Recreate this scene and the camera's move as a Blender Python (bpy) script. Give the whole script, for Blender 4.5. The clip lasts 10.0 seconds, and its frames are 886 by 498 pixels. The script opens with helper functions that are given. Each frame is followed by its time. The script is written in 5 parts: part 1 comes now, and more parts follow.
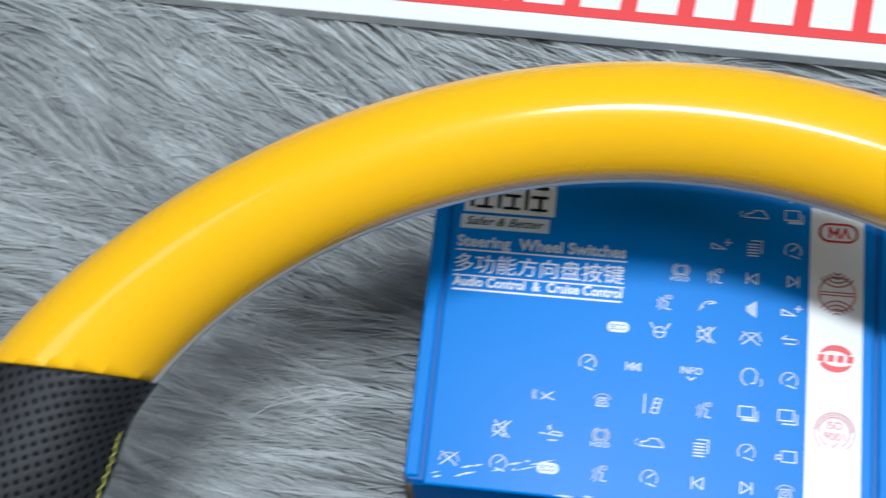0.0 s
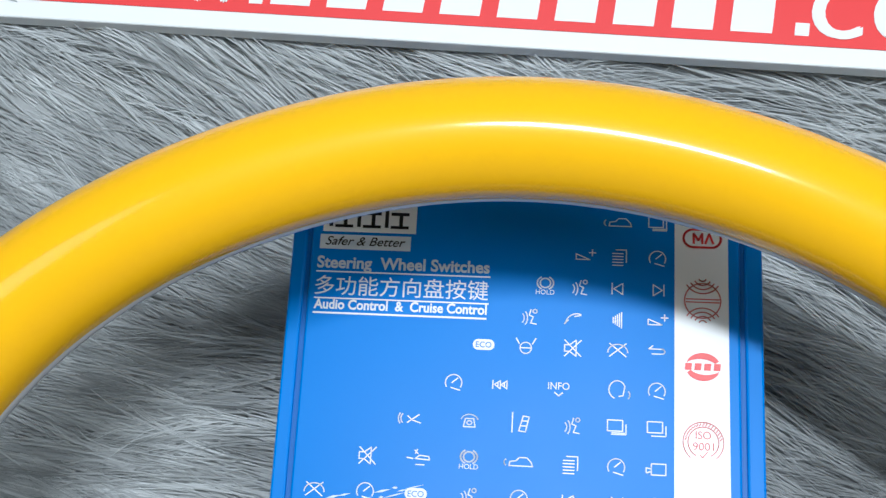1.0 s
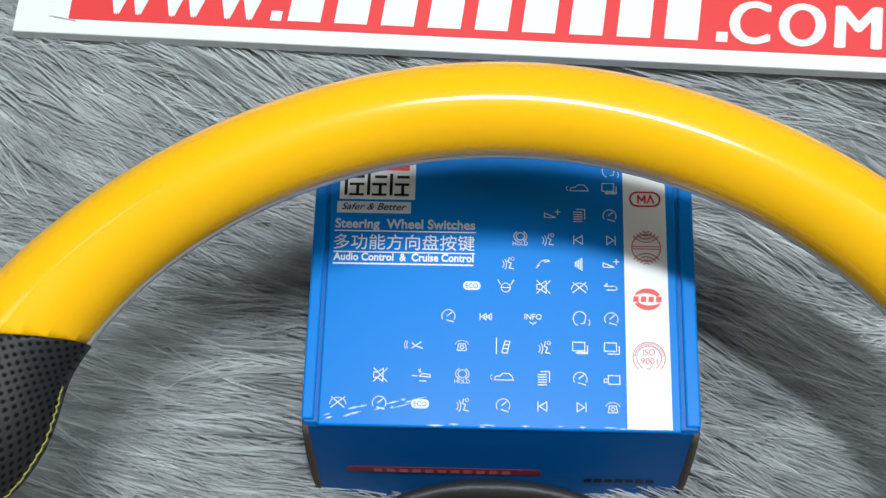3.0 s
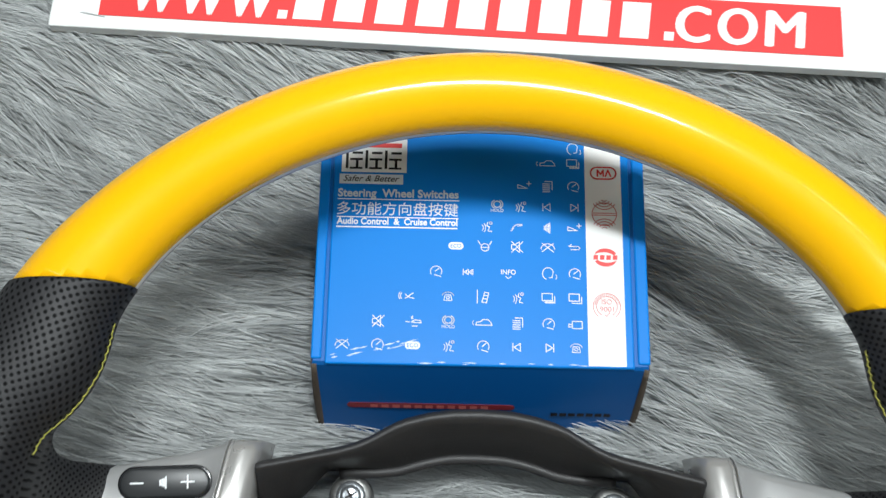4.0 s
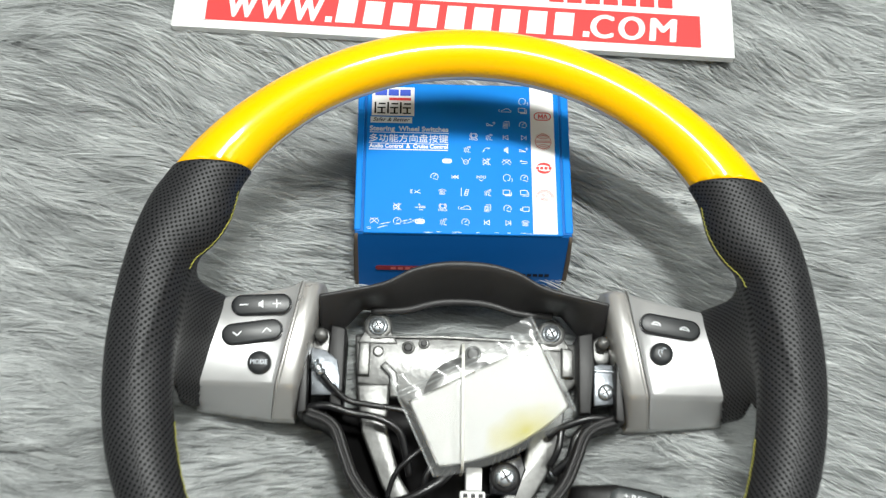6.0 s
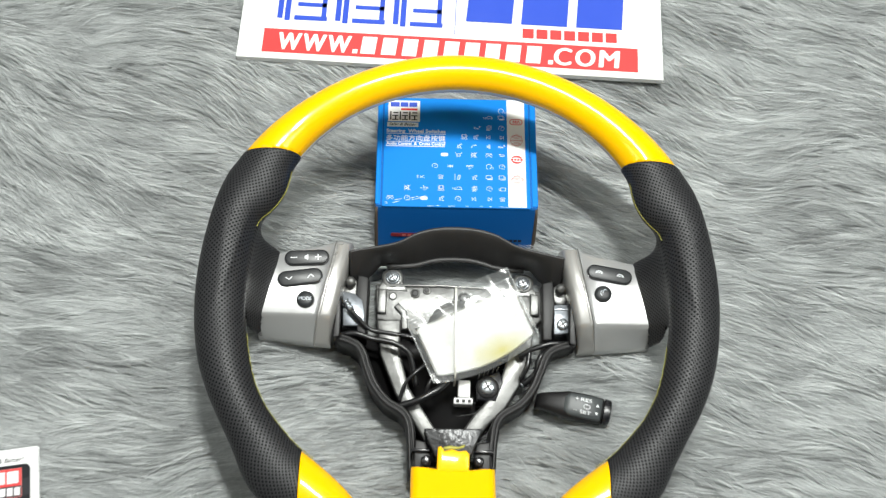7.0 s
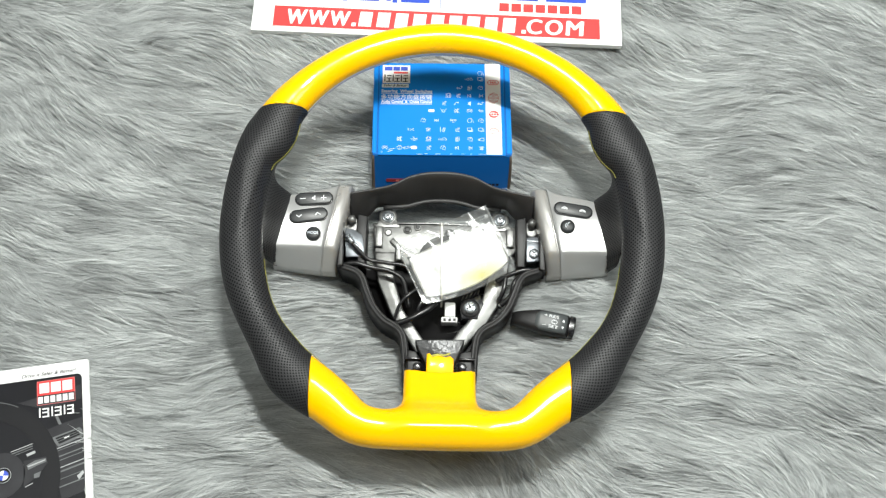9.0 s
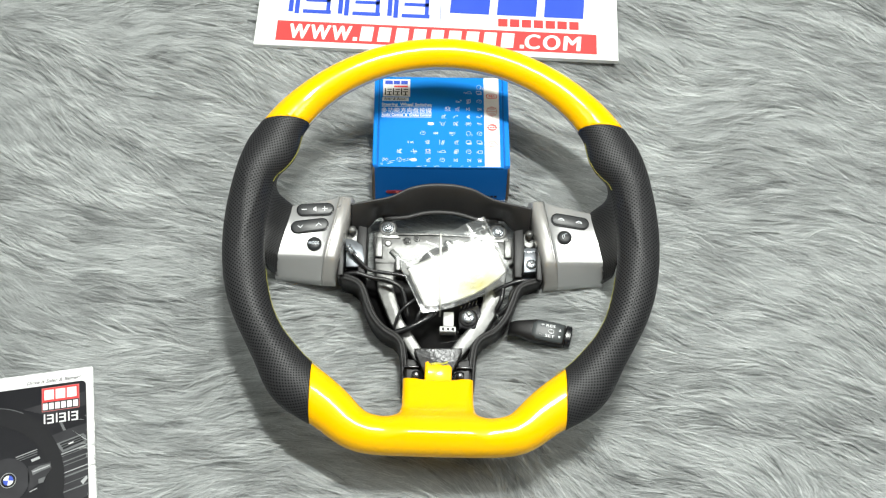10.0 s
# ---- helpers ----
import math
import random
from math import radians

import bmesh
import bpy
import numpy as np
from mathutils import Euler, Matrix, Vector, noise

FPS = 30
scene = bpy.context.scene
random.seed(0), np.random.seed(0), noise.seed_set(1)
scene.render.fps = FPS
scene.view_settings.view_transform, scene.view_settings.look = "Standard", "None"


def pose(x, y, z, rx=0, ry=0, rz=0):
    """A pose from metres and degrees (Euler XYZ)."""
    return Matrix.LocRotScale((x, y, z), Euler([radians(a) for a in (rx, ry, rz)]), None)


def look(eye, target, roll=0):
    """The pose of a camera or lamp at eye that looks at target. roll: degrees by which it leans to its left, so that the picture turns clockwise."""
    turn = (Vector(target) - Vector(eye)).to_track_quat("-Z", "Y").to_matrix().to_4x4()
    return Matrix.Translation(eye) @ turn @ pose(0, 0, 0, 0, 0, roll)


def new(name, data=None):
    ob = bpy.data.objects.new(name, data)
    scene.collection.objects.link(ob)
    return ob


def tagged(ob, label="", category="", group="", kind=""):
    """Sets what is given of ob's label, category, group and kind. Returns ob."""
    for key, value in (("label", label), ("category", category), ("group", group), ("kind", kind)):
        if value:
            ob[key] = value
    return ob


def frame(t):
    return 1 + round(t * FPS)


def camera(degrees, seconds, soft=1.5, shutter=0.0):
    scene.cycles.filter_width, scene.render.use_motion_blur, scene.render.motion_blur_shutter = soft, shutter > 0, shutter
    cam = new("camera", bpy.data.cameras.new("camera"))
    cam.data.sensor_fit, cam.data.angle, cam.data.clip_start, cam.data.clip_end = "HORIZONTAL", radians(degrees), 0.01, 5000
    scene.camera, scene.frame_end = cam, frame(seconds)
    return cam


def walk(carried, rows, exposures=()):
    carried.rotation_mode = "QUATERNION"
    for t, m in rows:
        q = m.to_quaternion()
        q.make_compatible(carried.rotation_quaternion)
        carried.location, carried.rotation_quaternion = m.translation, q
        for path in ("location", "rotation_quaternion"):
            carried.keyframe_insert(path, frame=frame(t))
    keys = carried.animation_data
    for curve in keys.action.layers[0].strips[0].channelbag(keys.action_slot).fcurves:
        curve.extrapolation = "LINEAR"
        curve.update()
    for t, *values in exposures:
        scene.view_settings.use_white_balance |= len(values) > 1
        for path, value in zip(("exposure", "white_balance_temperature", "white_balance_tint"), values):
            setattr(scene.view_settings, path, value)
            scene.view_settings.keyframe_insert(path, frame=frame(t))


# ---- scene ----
# ---------------- camera ----------------
PATH = [
    (0, (-0.0203, 0.0390, 0.3753), (-0.0838, 0.1813, -0.0998), -18.45),
    (0.3, (-0.0146, 0.0518, 0.3707), (-0.0603, 0.1848, -0.1091), -15.56),
    (0.5, (-0.0115, 0.0528, 0.3678), (-0.0541, 0.1893, -0.1114), -14.39),
    (1, (-0.0032, 0.0514, 0.3674), (-0.0382, 0.1910, -0.1114), -11.45),
    (1.5, (-0.0068, 0.0505, 0.3701), (-0.0353, 0.1898, -0.1093), -9.33),
    (2, (-0.0062, 0.0429, 0.3815), (-0.0316, 0.1855, -0.0970), -8.34),
    (2.5, (-0.0085, 0.0226, 0.4084), (-0.0299, 0.1749, -0.0674), -6.49),
    (3, (-0.0100, 0.0004, 0.4313), (-0.0270, 0.1629, -0.0412), -4.63),
    (4.5, (-0.0249, -0.0618, 0.5198), (-0.0156, 0.1068, 0.0492), 4.15),
    (5, (-0.0260, -0.1034, 0.5553), (-0.0152, 0.0769, 0.0891), 4.20),
    (5.5, (-0.0362, -0.1581, 0.6071), (-0.0201, 0.0372, 0.1470), 5.13),
    (5.7, (-0.0383, -0.1755, 0.6322), (-0.0210, 0.0210, 0.1728), 5.55),
    (7, (-0.0387, -0.3637, 0.8644), (-0.0252, -0.1417, 0.4166), 4.21),
    (7.5, (-0.0386, -0.4129, 0.9246), (-0.0257, -0.1892, 0.4777), 4.06),
    (8, (-0.0290, -0.4254, 0.9335), (-0.0186, -0.2050, 0.4848), 3.61),
    (8.5, (-0.0275, -0.4532, 0.9612), (-0.0165, -0.2340, 0.5119), 3.37),
    (9, (-0.0249, -0.4767, 0.9769), (-0.0146, -0.2544, 0.5291), 2.77),
    (9.5, (-0.0244, -0.4864, 0.9900), (-0.0135, -0.2598, 0.5444), 2.98),
    (10, (-0.0230, -0.4888, 0.9908), (-0.0133, -0.2607, 0.5459), 2.75),
]
cam = camera(40.0, 10.0, soft=1.3, shutter=0.5)
EXPOSURES = [(0, -0.20, 5850, 8), (3, -0.18, 6150, 7), (4.5, 0.08, 6550, 7), (5.7, 0.33, 6750, 7), (7, 0.40, 6800, 7), (10, 0.52, 6850, 6)]
walk(cam, [(t, look(eye, target, roll)) for t, eye, target, roll in PATH], EXPOSURES)

# ---------------- light ----------------
world = bpy.data.worlds.new("room_air")
world.use_nodes = True
world.node_tree.nodes["Background"].inputs["Color"].default_value = (0.9, 0.95, 1.0, 1)
world.node_tree.nodes["Background"].inputs["Strength"].default_value = 0.0
scene.world = world
scene.view_settings.exposure = 0.0
KEY_POWER = 31.0
FILL_POWER = 54.0


def area_light(name, eye, target, sx, sy, power, colour):
    data = bpy.data.lights.new(name, "AREA")
    data.shape, data.size, data.size_y, data.energy, data.color = "RECTANGLE", sx, sy, power, colour
    ob = new(name, data)
    ob.matrix_world = look(eye, target)
    return ob


# ---------------- materials ----------------
def material(name, colour, rough=0.5, metal=0.0, coat=0.0, noise_amt=0.12, noise_scale=60.0, bump=0.0, bump_scale=400.0,
             spec=0.5, island=0.0):
    m = bpy.data.materials.new(name)
    m.use_nodes = True
    nt = m.node_tree
    b = nt.nodes["Principled BSDF"]
    b.inputs["Roughness"].default_value = rough
    b.inputs["Metallic"].default_value = metal
    b.inputs["Coat Weight"].default_value = coat
    b.inputs["Coat Roughness"].default_value = 0.11
    b.inputs["Specular IOR Level"].default_value = spec
    tc = nt.nodes.new("ShaderNodeTexCoord")
    n1 = nt.nodes.new("ShaderNodeTexNoise")
    n1.inputs["Scale"].default_value = noise_scale
    n1.inputs["Detail"].default_value = 6.0
    nt.links.new(tc.outputs["Object"], n1.inputs["Vector"])
    mix = nt.nodes.new("ShaderNodeMix")
    mix.data_type = "RGBA"
    dark = [c * (1 - noise_amt) for c in colour]
    light = [min(1.0, c * (1 + noise_amt * 0.6)) for c in colour]
    mix.inputs[6].default_value = (*dark, 1)
    mix.inputs[7].default_value = (*light, 1)
    nt.links.new(n1.outputs["Fac"], mix.inputs[0])
    nt.links.new(mix.outputs[2], b.inputs["Base Color"])
    mr = nt.nodes.new("ShaderNodeMapRange")
    mr.inputs["To Min"].default_value = max(0.02, rough - 0.08)
    mr.inputs["To Max"].default_value = min(1.0, rough + 0.08)
    nt.links.new(n1.outputs["Fac"], mr.inputs["Value"])
    nt.links.new(mr.outputs["Result"], b.inputs["Roughness"])
    if bump:
        n2 = nt.nodes.new("ShaderNodeTexNoise")
        n2.inputs["Scale"].default_value = bump_scale
        n2.inputs["Detail"].default_value = 3.0
        nt.links.new(tc.outputs["Object"], n2.inputs["Vector"])
        bp = nt.nodes.new("ShaderNodeBump")
        bp.inputs["Strength"].default_value = bump
        bp.inputs["Distance"].default_value = 0.001
        nt.links.new(n2.outputs["Fac"], bp.inputs["Height"])
        nt.links.new(bp.outputs["Normal"], b.inputs["Normal"])
    return m


def leather_material():
    """Black leather, pierced by staggered pin holes; the UV map is in metres."""
    m = material("perforated_leather", (0.018, 0.018, 0.020), rough=0.52, noise_amt=0.2, noise_scale=90, spec=0.42)
    nt = m.node_tree
    b = nt.nodes["Principled BSDF"]
    uv = nt.nodes.new("ShaderNodeUVMap")
    uv.uv_map = "grain"
    mp = nt.nodes.new("ShaderNodeMapping")
    mp.inputs["Rotation"].default_value = (0, 0, radians(45))
    mp.inputs["Scale"].default_value = (430, 430, 430)
    nt.links.new(uv.outputs["UV"], mp.inputs["Vector"])
    vo = nt.nodes.new("ShaderNodeTexVoronoi")
    vo.voronoi_dimensions = "2D"
    vo.inputs["Randomness"].default_value = 0.0
    vo.inputs["Scale"].default_value = 1.0
    nt.links.new(mp.outputs["Vector"], vo.inputs["Vector"])
    ra = nt.nodes.new("ShaderNodeMapRange")
    ra.inputs["From Min"].default_value = 0.17
    ra.inputs["From Max"].default_value = 0.38
    nt.links.new(vo.outputs["Distance"], ra.inputs["Value"])
    mul = nt.nodes.new("ShaderNodeMix")
    mul.data_type = "RGBA"
    mul.inputs[6].default_value = (0.005, 0.005, 0.0052, 1)
    old = b.inputs["Base Color"].links[0].from_socket
    nt.links.new(ra.outputs["Result"], mul.inputs[0])
    nt.links.new(old, mul.inputs[7])
    nt.links.new(mul.outputs[2], b.inputs["Base Color"])
    spec = nt.nodes.new("ShaderNodeMath")
    spec.operation = "MULTIPLY_ADD"
    spec.inputs[2].default_value = 0.06
    spec.inputs[1].default_value = 0.36
    nt.links.new(ra.outputs["Result"], spec.inputs[0])
    nt.links.new(spec.outputs[0], b.inputs["Specular IOR Level"])
    n2 = nt.nodes.new("ShaderNodeTexNoise")
    n2.inputs["Scale"].default_value = 900
    tc = nt.nodes.new("ShaderNodeTexCoord")
    nt.links.new(tc.outputs["Object"], n2.inputs["Vector"])
    ad = nt.nodes.new("ShaderNodeMath")
    ad.operation = "MULTIPLY_ADD"
    ad.inputs[1].default_value = 0.25
    nt.links.new(n2.outputs["Fac"], ad.inputs[0])
    nt.links.new(ra.outputs["Result"], ad.inputs[2])
    bp = nt.nodes.new("ShaderNodeBump")
    bp.inputs["Strength"].default_value = 0.35
    bp.inputs["Distance"].default_value = 0.0003
    nt.links.new(ad.outputs[0], bp.inputs["Height"])
    nt.links.new(bp.outputs["Normal"], b.inputs["Normal"])
    return m


def fur_material():
    """Grey plush hair, each lock of its own tone."""
    m = bpy.data.materials.new("plush_hair")
    m.use_nodes = True
    nt = m.node_tree
    nt.nodes.remove(nt.nodes["Principled BSDF"])
    out = nt.nodes["Material Output"]
    df = nt.nodes.new("ShaderNodeBsdfDiffuse")
    tl = nt.nodes.new("ShaderNodeBsdfTranslucent")
    mx = nt.nodes.new("ShaderNodeMixShader")
    mx.inputs[0].default_value = 0.5
    ge = nt.nodes.new("ShaderNodeNewGeometry")
    tc = nt.nodes.new("ShaderNodeTexCoord")
    mp = nt.nodes.new("ShaderNodeMapping")
    mp.inputs["Scale"].default_value = (9, 30, 9)
    nt.links.new(tc.outputs["Object"], mp.inputs["Vector"])
    n1 = nt.nodes.new("ShaderNodeTexNoise")
    n1.inputs["Scale"].default_value = 1.0
    n1.inputs["Detail"].default_value = 5.0
    nt.links.new(mp.outputs["Vector"], n1.inputs["Vector"])
    ad = nt.nodes.new("ShaderNodeMath")
    ad.operation = "MULTIPLY_ADD"
    ad.inputs[1].default_value = 0.25
    nt.links.new(ge.outputs["Random Per Island"], ad.inputs[0])
    lock = nt.nodes.new("ShaderNodeAttribute")
    lock.attribute_name = "lock_tone"
    lt = nt.nodes.new("ShaderNodeMath")
    lt.operation = "MULTIPLY"
    lt.inputs[1].default_value = 0.55
    nt.links.new(lock.outputs["Fac"], lt.inputs[0])
    mixed = nt.nodes.new("ShaderNodeMath")
    mixed.operation = "ADD"
    nt.links.new(lt.outputs[0], mixed.inputs[1])
    mp2 = nt.nodes.new("ShaderNodeMapping")
    mp2.inputs["Scale"].default_value = (30, 95, 30)
    nt.links.new(tc.outputs["Object"], mp2.inputs["Vector"])
    n2 = nt.nodes.new("ShaderNodeTexNoise")
    n2.inputs["Scale"].default_value = 1.0
    n2.inputs["Detail"].default_value = 3.0
    nt.links.new(mp2.outputs["Vector"], n2.inputs["Vector"])
    both = nt.nodes.new("ShaderNodeMath")
    both.operation = "ADD"
    nt.links.new(n1.outputs["Fac"], both.inputs[0])
    nt.links.new(n2.outputs["Fac"], both.inputs[1])
    sc = nt.nodes.new("ShaderNodeMath")
    sc.operation = "MULTIPLY_ADD"
    sc.inputs[1].default_value = 0.55
    sc.inputs[2].default_value = -0.40
    nt.links.new(both.outputs[0], sc.inputs[0])
    nt.links.new(sc.outputs[0], ad.inputs[2])
    cr = nt.nodes.new("ShaderNodeValToRGB")
    e = cr.color_ramp.elements
    e[0].position, e[0].color = 0.15, (0.29, 0.30, 0.30, 1)
    e[1].position, e[1].color = 0.85, (0.81, 0.83, 0.825, 1)
    mid = cr.color_ramp.elements.new(0.5)
    mid.color = (0.54, 0.557, 0.557, 1)
    nt.links.new(ad.outputs[0], mixed.inputs[0])
    nt.links.new(mixed.outputs[0], cr.inputs["Fac"])
    nt.links.new(cr.outputs["Color"], df.inputs["Color"])
    nt.links.new(cr.outputs["Color"], tl.inputs["Color"])
    nt.links.new(df.outputs[0], mx.inputs[1])
    nt.links.new(tl.outputs[0], mx.inputs[2])
    nt.links.new(mx.outputs[0], out.inputs["Surface"])
    return m


M_YELLOW = material("yellow_lacquer", (0.98, 0.505, 0.0015), rough=0.4, coat=0.6, noise_amt=0.02, noise_scale=20, spec=0.1)
M_LEATHER = leather_material()
M_THREAD = material("yellow_green_thread", (0.46, 0.44, 0.09), rough=0.8)
M_SILVER = material("silver_plastic", (0.57, 0.57, 0.57), rough=0.32, metal=0.6, noise_amt=0.05, bump=0.05, bump_scale=2500)
M_SILVER_DARK = material("worn_silver_trim", (0.50, 0.49, 0.475), rough=0.3, metal=0.55, noise_amt=0.1)
M_BLACK = material("black_plastic", (0.011, 0.0105, 0.011), rough=0.46, noise_amt=0.3, bump=0.12, bump_scale=1500, spec=0.4)
M_SHROUD = material("dusty_black_plastic", (0.030, 0.029, 0.030), rough=0.5, noise_amt=0.35, noise_scale=45, bump=0.15, bump_scale=1200, spec=0.5)
M_ZINC_DULL = material("dull_zinc", (0.20, 0.215, 0.235), rough=0.34, metal=0.8, noise_amt=0.5, noise_scale=140, bump=0.12)
M_BLACK_GLOSS = material("black_gloss_plastic", (0.012, 0.012, 0.014), rough=0.22, noise_amt=0.2)
M_BUTTON = material("button_rubber", (0.022, 0.024, 0.026), rough=0.4, noise_amt=0.15)
M_PRINT_WHITE = material("white_print", (0.80, 0.82, 0.84), rough=0.5, noise_amt=0.03)
M_ALU = material("cast_aluminium", (0.20, 0.20, 0.195), rough=0.40, metal=0.75, noise_amt=0.65, noise_scale=120, bump=0.2, bump_scale=420)
M_TAR = material("tarred_metal", (0.045, 0.046, 0.048), rough=0.3, metal=0.3, noise_amt=0.6, noise_scale=220, bump=0.6, bump_scale=260)
M_TIE = material("pale_nylon", (0.52, 0.52, 0.48), rough=0.45, noise_amt=0.05)
M_RED_DEEP = material("deep_red_print", (0.27, 0.03, 0.04), rough=0.45, noise_amt=0.1)
# pale grey of the painted highlight on the upper rim
M_RIM_SHINE = material("grey_rim_shine", (0.60, 0.58, 0.54), rough=0.18, noise_amt=0.15, noise_scale=30)
M_SCUFF = material("bare_paper_scuff", (0.66, 0.76, 0.86), rough=0.6, noise_amt=0.1)
M_PAD = material("grey_lever_pad", (0.055, 0.062, 0.064), rough=0.42, noise_amt=0.15, bump=0.1, bump_scale=1500)
M_STEEL = material("zinc_steel", (0.46, 0.49, 0.52), rough=0.26, metal=0.85, noise_amt=0.1)
M_CABLE = material("black_cable", (0.010, 0.010, 0.011), rough=0.3, noise_amt=0.2)
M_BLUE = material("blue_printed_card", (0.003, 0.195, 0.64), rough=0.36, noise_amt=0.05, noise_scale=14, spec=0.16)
# the lid's blue again, with the shade of the upright faces mixed in
M_BLUE_SHADE = material("blue_printed_card_shaded", (0.005, 0.115, 0.40), rough=0.4, noise_amt=0.06, noise_scale=14, spec=0.22)
M_SEAM = material("seam_shadow_card", (0.006, 0.02, 0.09), rough=0.7)
M_CARD = material("brown_cardboard", (0.10, 0.075, 0.055), rough=0.85, noise_amt=0.3, noise_scale=200)
M_STRIPE = material("white_card", (0.80, 0.80, 0.80), rough=0.35, coat=0.2, noise_amt=0.03)
M_GREY_PRINT = material("pale_print", (0.62, 0.68, 0.74), rough=0.5, noise_amt=0.03)
M_RED = material("red_print", (0.72, 0.035, 0.035), rough=0.4, noise_amt=0.05)
M_RED_FADED = material("fine_red_print", (0.62, 0.16, 0.15), rough=0.45, noise_amt=0.05)
M_BLUE_PRINT = material("blue_print", (0.03, 0.08, 0.52), rough=0.4, noise_amt=0.05)
M_DARK_PRINT = material("black_print", (0.010, 0.010, 0.012), rough=0.45, spec=0.2, noise_amt=0.1)
M_BOARD = material("white_foam_board", (0.82, 0.83, 0.82), rough=0.45, noise_amt=0.04, noise_scale=12)
M_SIGN_RED = material("sign_red_vinyl", (0.78, 0.055, 0.055), rough=0.4, noise_amt=0.05, noise_scale=12)
M_BROCHURE = material("glossy_dark_print", (0.014, 0.014, 0.017), rough=0.3, spec=0.2, noise_amt=0.5, noise_scale=18)
M_GREY_PIC = material("grey_print", (0.15, 0.155, 0.16), rough=0.35, spec=0.2, noise_amt=0.3, noise_scale=80)
M_PIC_DIM = material("dim_grey_print", (0.034, 0.034, 0.038), rough=0.35, spec=0.2, noise_amt=0.5, noise_scale=60)
M_PIC_LIGHT = material("light_grey_print", (0.42, 0.43, 0.44), rough=0.3, noise_amt=0.3, noise_scale=120)
M_SHEET = material("plush_backing", (0.64, 0.655, 0.65), rough=0.9, noise_amt=0.35, noise_scale=40, bump=0.5, bump_scale=120)
M_FUR = fur_material()
M_WALL = material("plain_wall_paint", (0.38, 0.39, 0.385), rough=0.8, noise_amt=0.04, noise_scale=3)
M_FLOOR = material("plain_floor", (0.30, 0.29, 0.28), rough=0.6, noise_amt=0.15, noise_scale=8)


def stained_card_material():
    m = material("stained_white_card", (0.95, 0.95, 0.93), rough=0.5, noise_amt=0.03)
    nt = m.node_tree
    b = nt.nodes["Principled BSDF"]
    tc = nt.nodes.new("ShaderNodeTexCoord")
    dist = nt.nodes.new("ShaderNodeVectorMath")
    dist.operation = "DISTANCE"
    dist.inputs[1].default_value = (0.010, -0.036, 0)
    flat = nt.nodes.new("ShaderNodeVectorMath")
    flat.operation = "MULTIPLY"
    flat.inputs[1].default_value = (0.8, 1.4, 0)
    nt.links.new(tc.outputs["Object"], flat.inputs[0])
    nz = nt.nodes.new("ShaderNodeTexNoise")
    nz.inputs["Scale"].default_value = 60
    nt.links.new(tc.outputs["Object"], nz.inputs["Vector"])
    nt.links.new(flat.outputs[0], dist.inputs[0])
    ad = nt.nodes.new("ShaderNodeMath")
    ad.operation = "MULTIPLY_ADD"
    ad.inputs[1].default_value = 0.016
    nt.links.new(nz.outputs["Fac"], ad.inputs[0])
    nt.links.new(dist.outputs["Value"], ad.inputs[2])
    ra = nt.nodes.new("ShaderNodeMapRange")
    ra.inputs["From Min"].default_value = 0.006
    ra.inputs["From Max"].default_value = 0.028
    nt.links.new(ad.outputs[0], ra.inputs["Value"])
    mix = nt.nodes.new("ShaderNodeMix")
    mix.data_type = "RGBA"
    mix.inputs[6].default_value = (0.78, 0.72, 0.22, 1)
    old = b.inputs["Base Color"].links[0].from_socket
    nt.links.new(ra.outputs["Result"], mix.inputs[0])
    nt.links.new(old, mix.inputs[7])
    nt.links.new(mix.outputs[2], b.inputs["Base Color"])
    return m


def sleeve_material():
    """Thin clear film: see-through, a little milky, with a crinkled gloss."""
    m = bpy.data.materials.new("clear_sleeve")
    m.use_nodes = True
    nt = m.node_tree
    nt.nodes.remove(nt.nodes["Principled BSDF"])
    tr = nt.nodes.new("ShaderNodeBsdfTransparent")
    tr.inputs["Color"].default_value = (0.98, 0.985, 0.985, 1)
    df = nt.nodes.new("ShaderNodeBsdfDiffuse")
    df.inputs["Color"].default_value = (0.8, 0.82, 0.82, 1)
    milk = nt.nodes.new("ShaderNodeMixShader")
    milk.inputs[0].default_value = 0.07
    gl = nt.nodes.new("ShaderNodeBsdfGlossy")
    gl.inputs["Roughness"].default_value = 0.16
    lw = nt.nodes.new("ShaderNodeLayerWeight")
    lw.inputs["Blend"].default_value = 0.25
    mr = nt.nodes.new("ShaderNodeMapRange")
    mr.inputs["To Min"].default_value = 0.018
    mr.inputs["To Max"].default_value = 0.30
    mx = nt.nodes.new("ShaderNodeMixShader")
    tc = nt.nodes.new("ShaderNodeTexCoord")
    n = nt.nodes.new("ShaderNodeTexNoise")
    n.inputs["Scale"].default_value = 60
    nt.links.new(tc.outputs["Object"], n.inputs["Vector"])
    bp = nt.nodes.new("ShaderNodeBump")
    bp.inputs["Strength"].default_value = 0.3
    bp.inputs["Distance"].default_value = 0.003
    nt.links.new(n.outputs["Fac"], bp.inputs["Height"])
    nt.links.new(bp.outputs["Normal"], gl.inputs["Normal"])
    nt.links.new(lw.outputs["Facing"], mr.inputs["Value"])
    nt.links.new(tr.outputs[0], milk.inputs[1])
    nt.links.new(df.outputs[0], milk.inputs[2])
    nt.links.new(mr.outputs["Result"], mx.inputs[0])
    nt.links.new(milk.outputs[0], mx.inputs[1])
    nt.links.new(gl.outputs[0], mx.inputs[2])
    nt.links.new(mx.outputs[0], nt.nodes["Material Output"].inputs["Surface"])
    return m


M_STAINED = stained_card_material()
M_SLEEVE = sleeve_material()


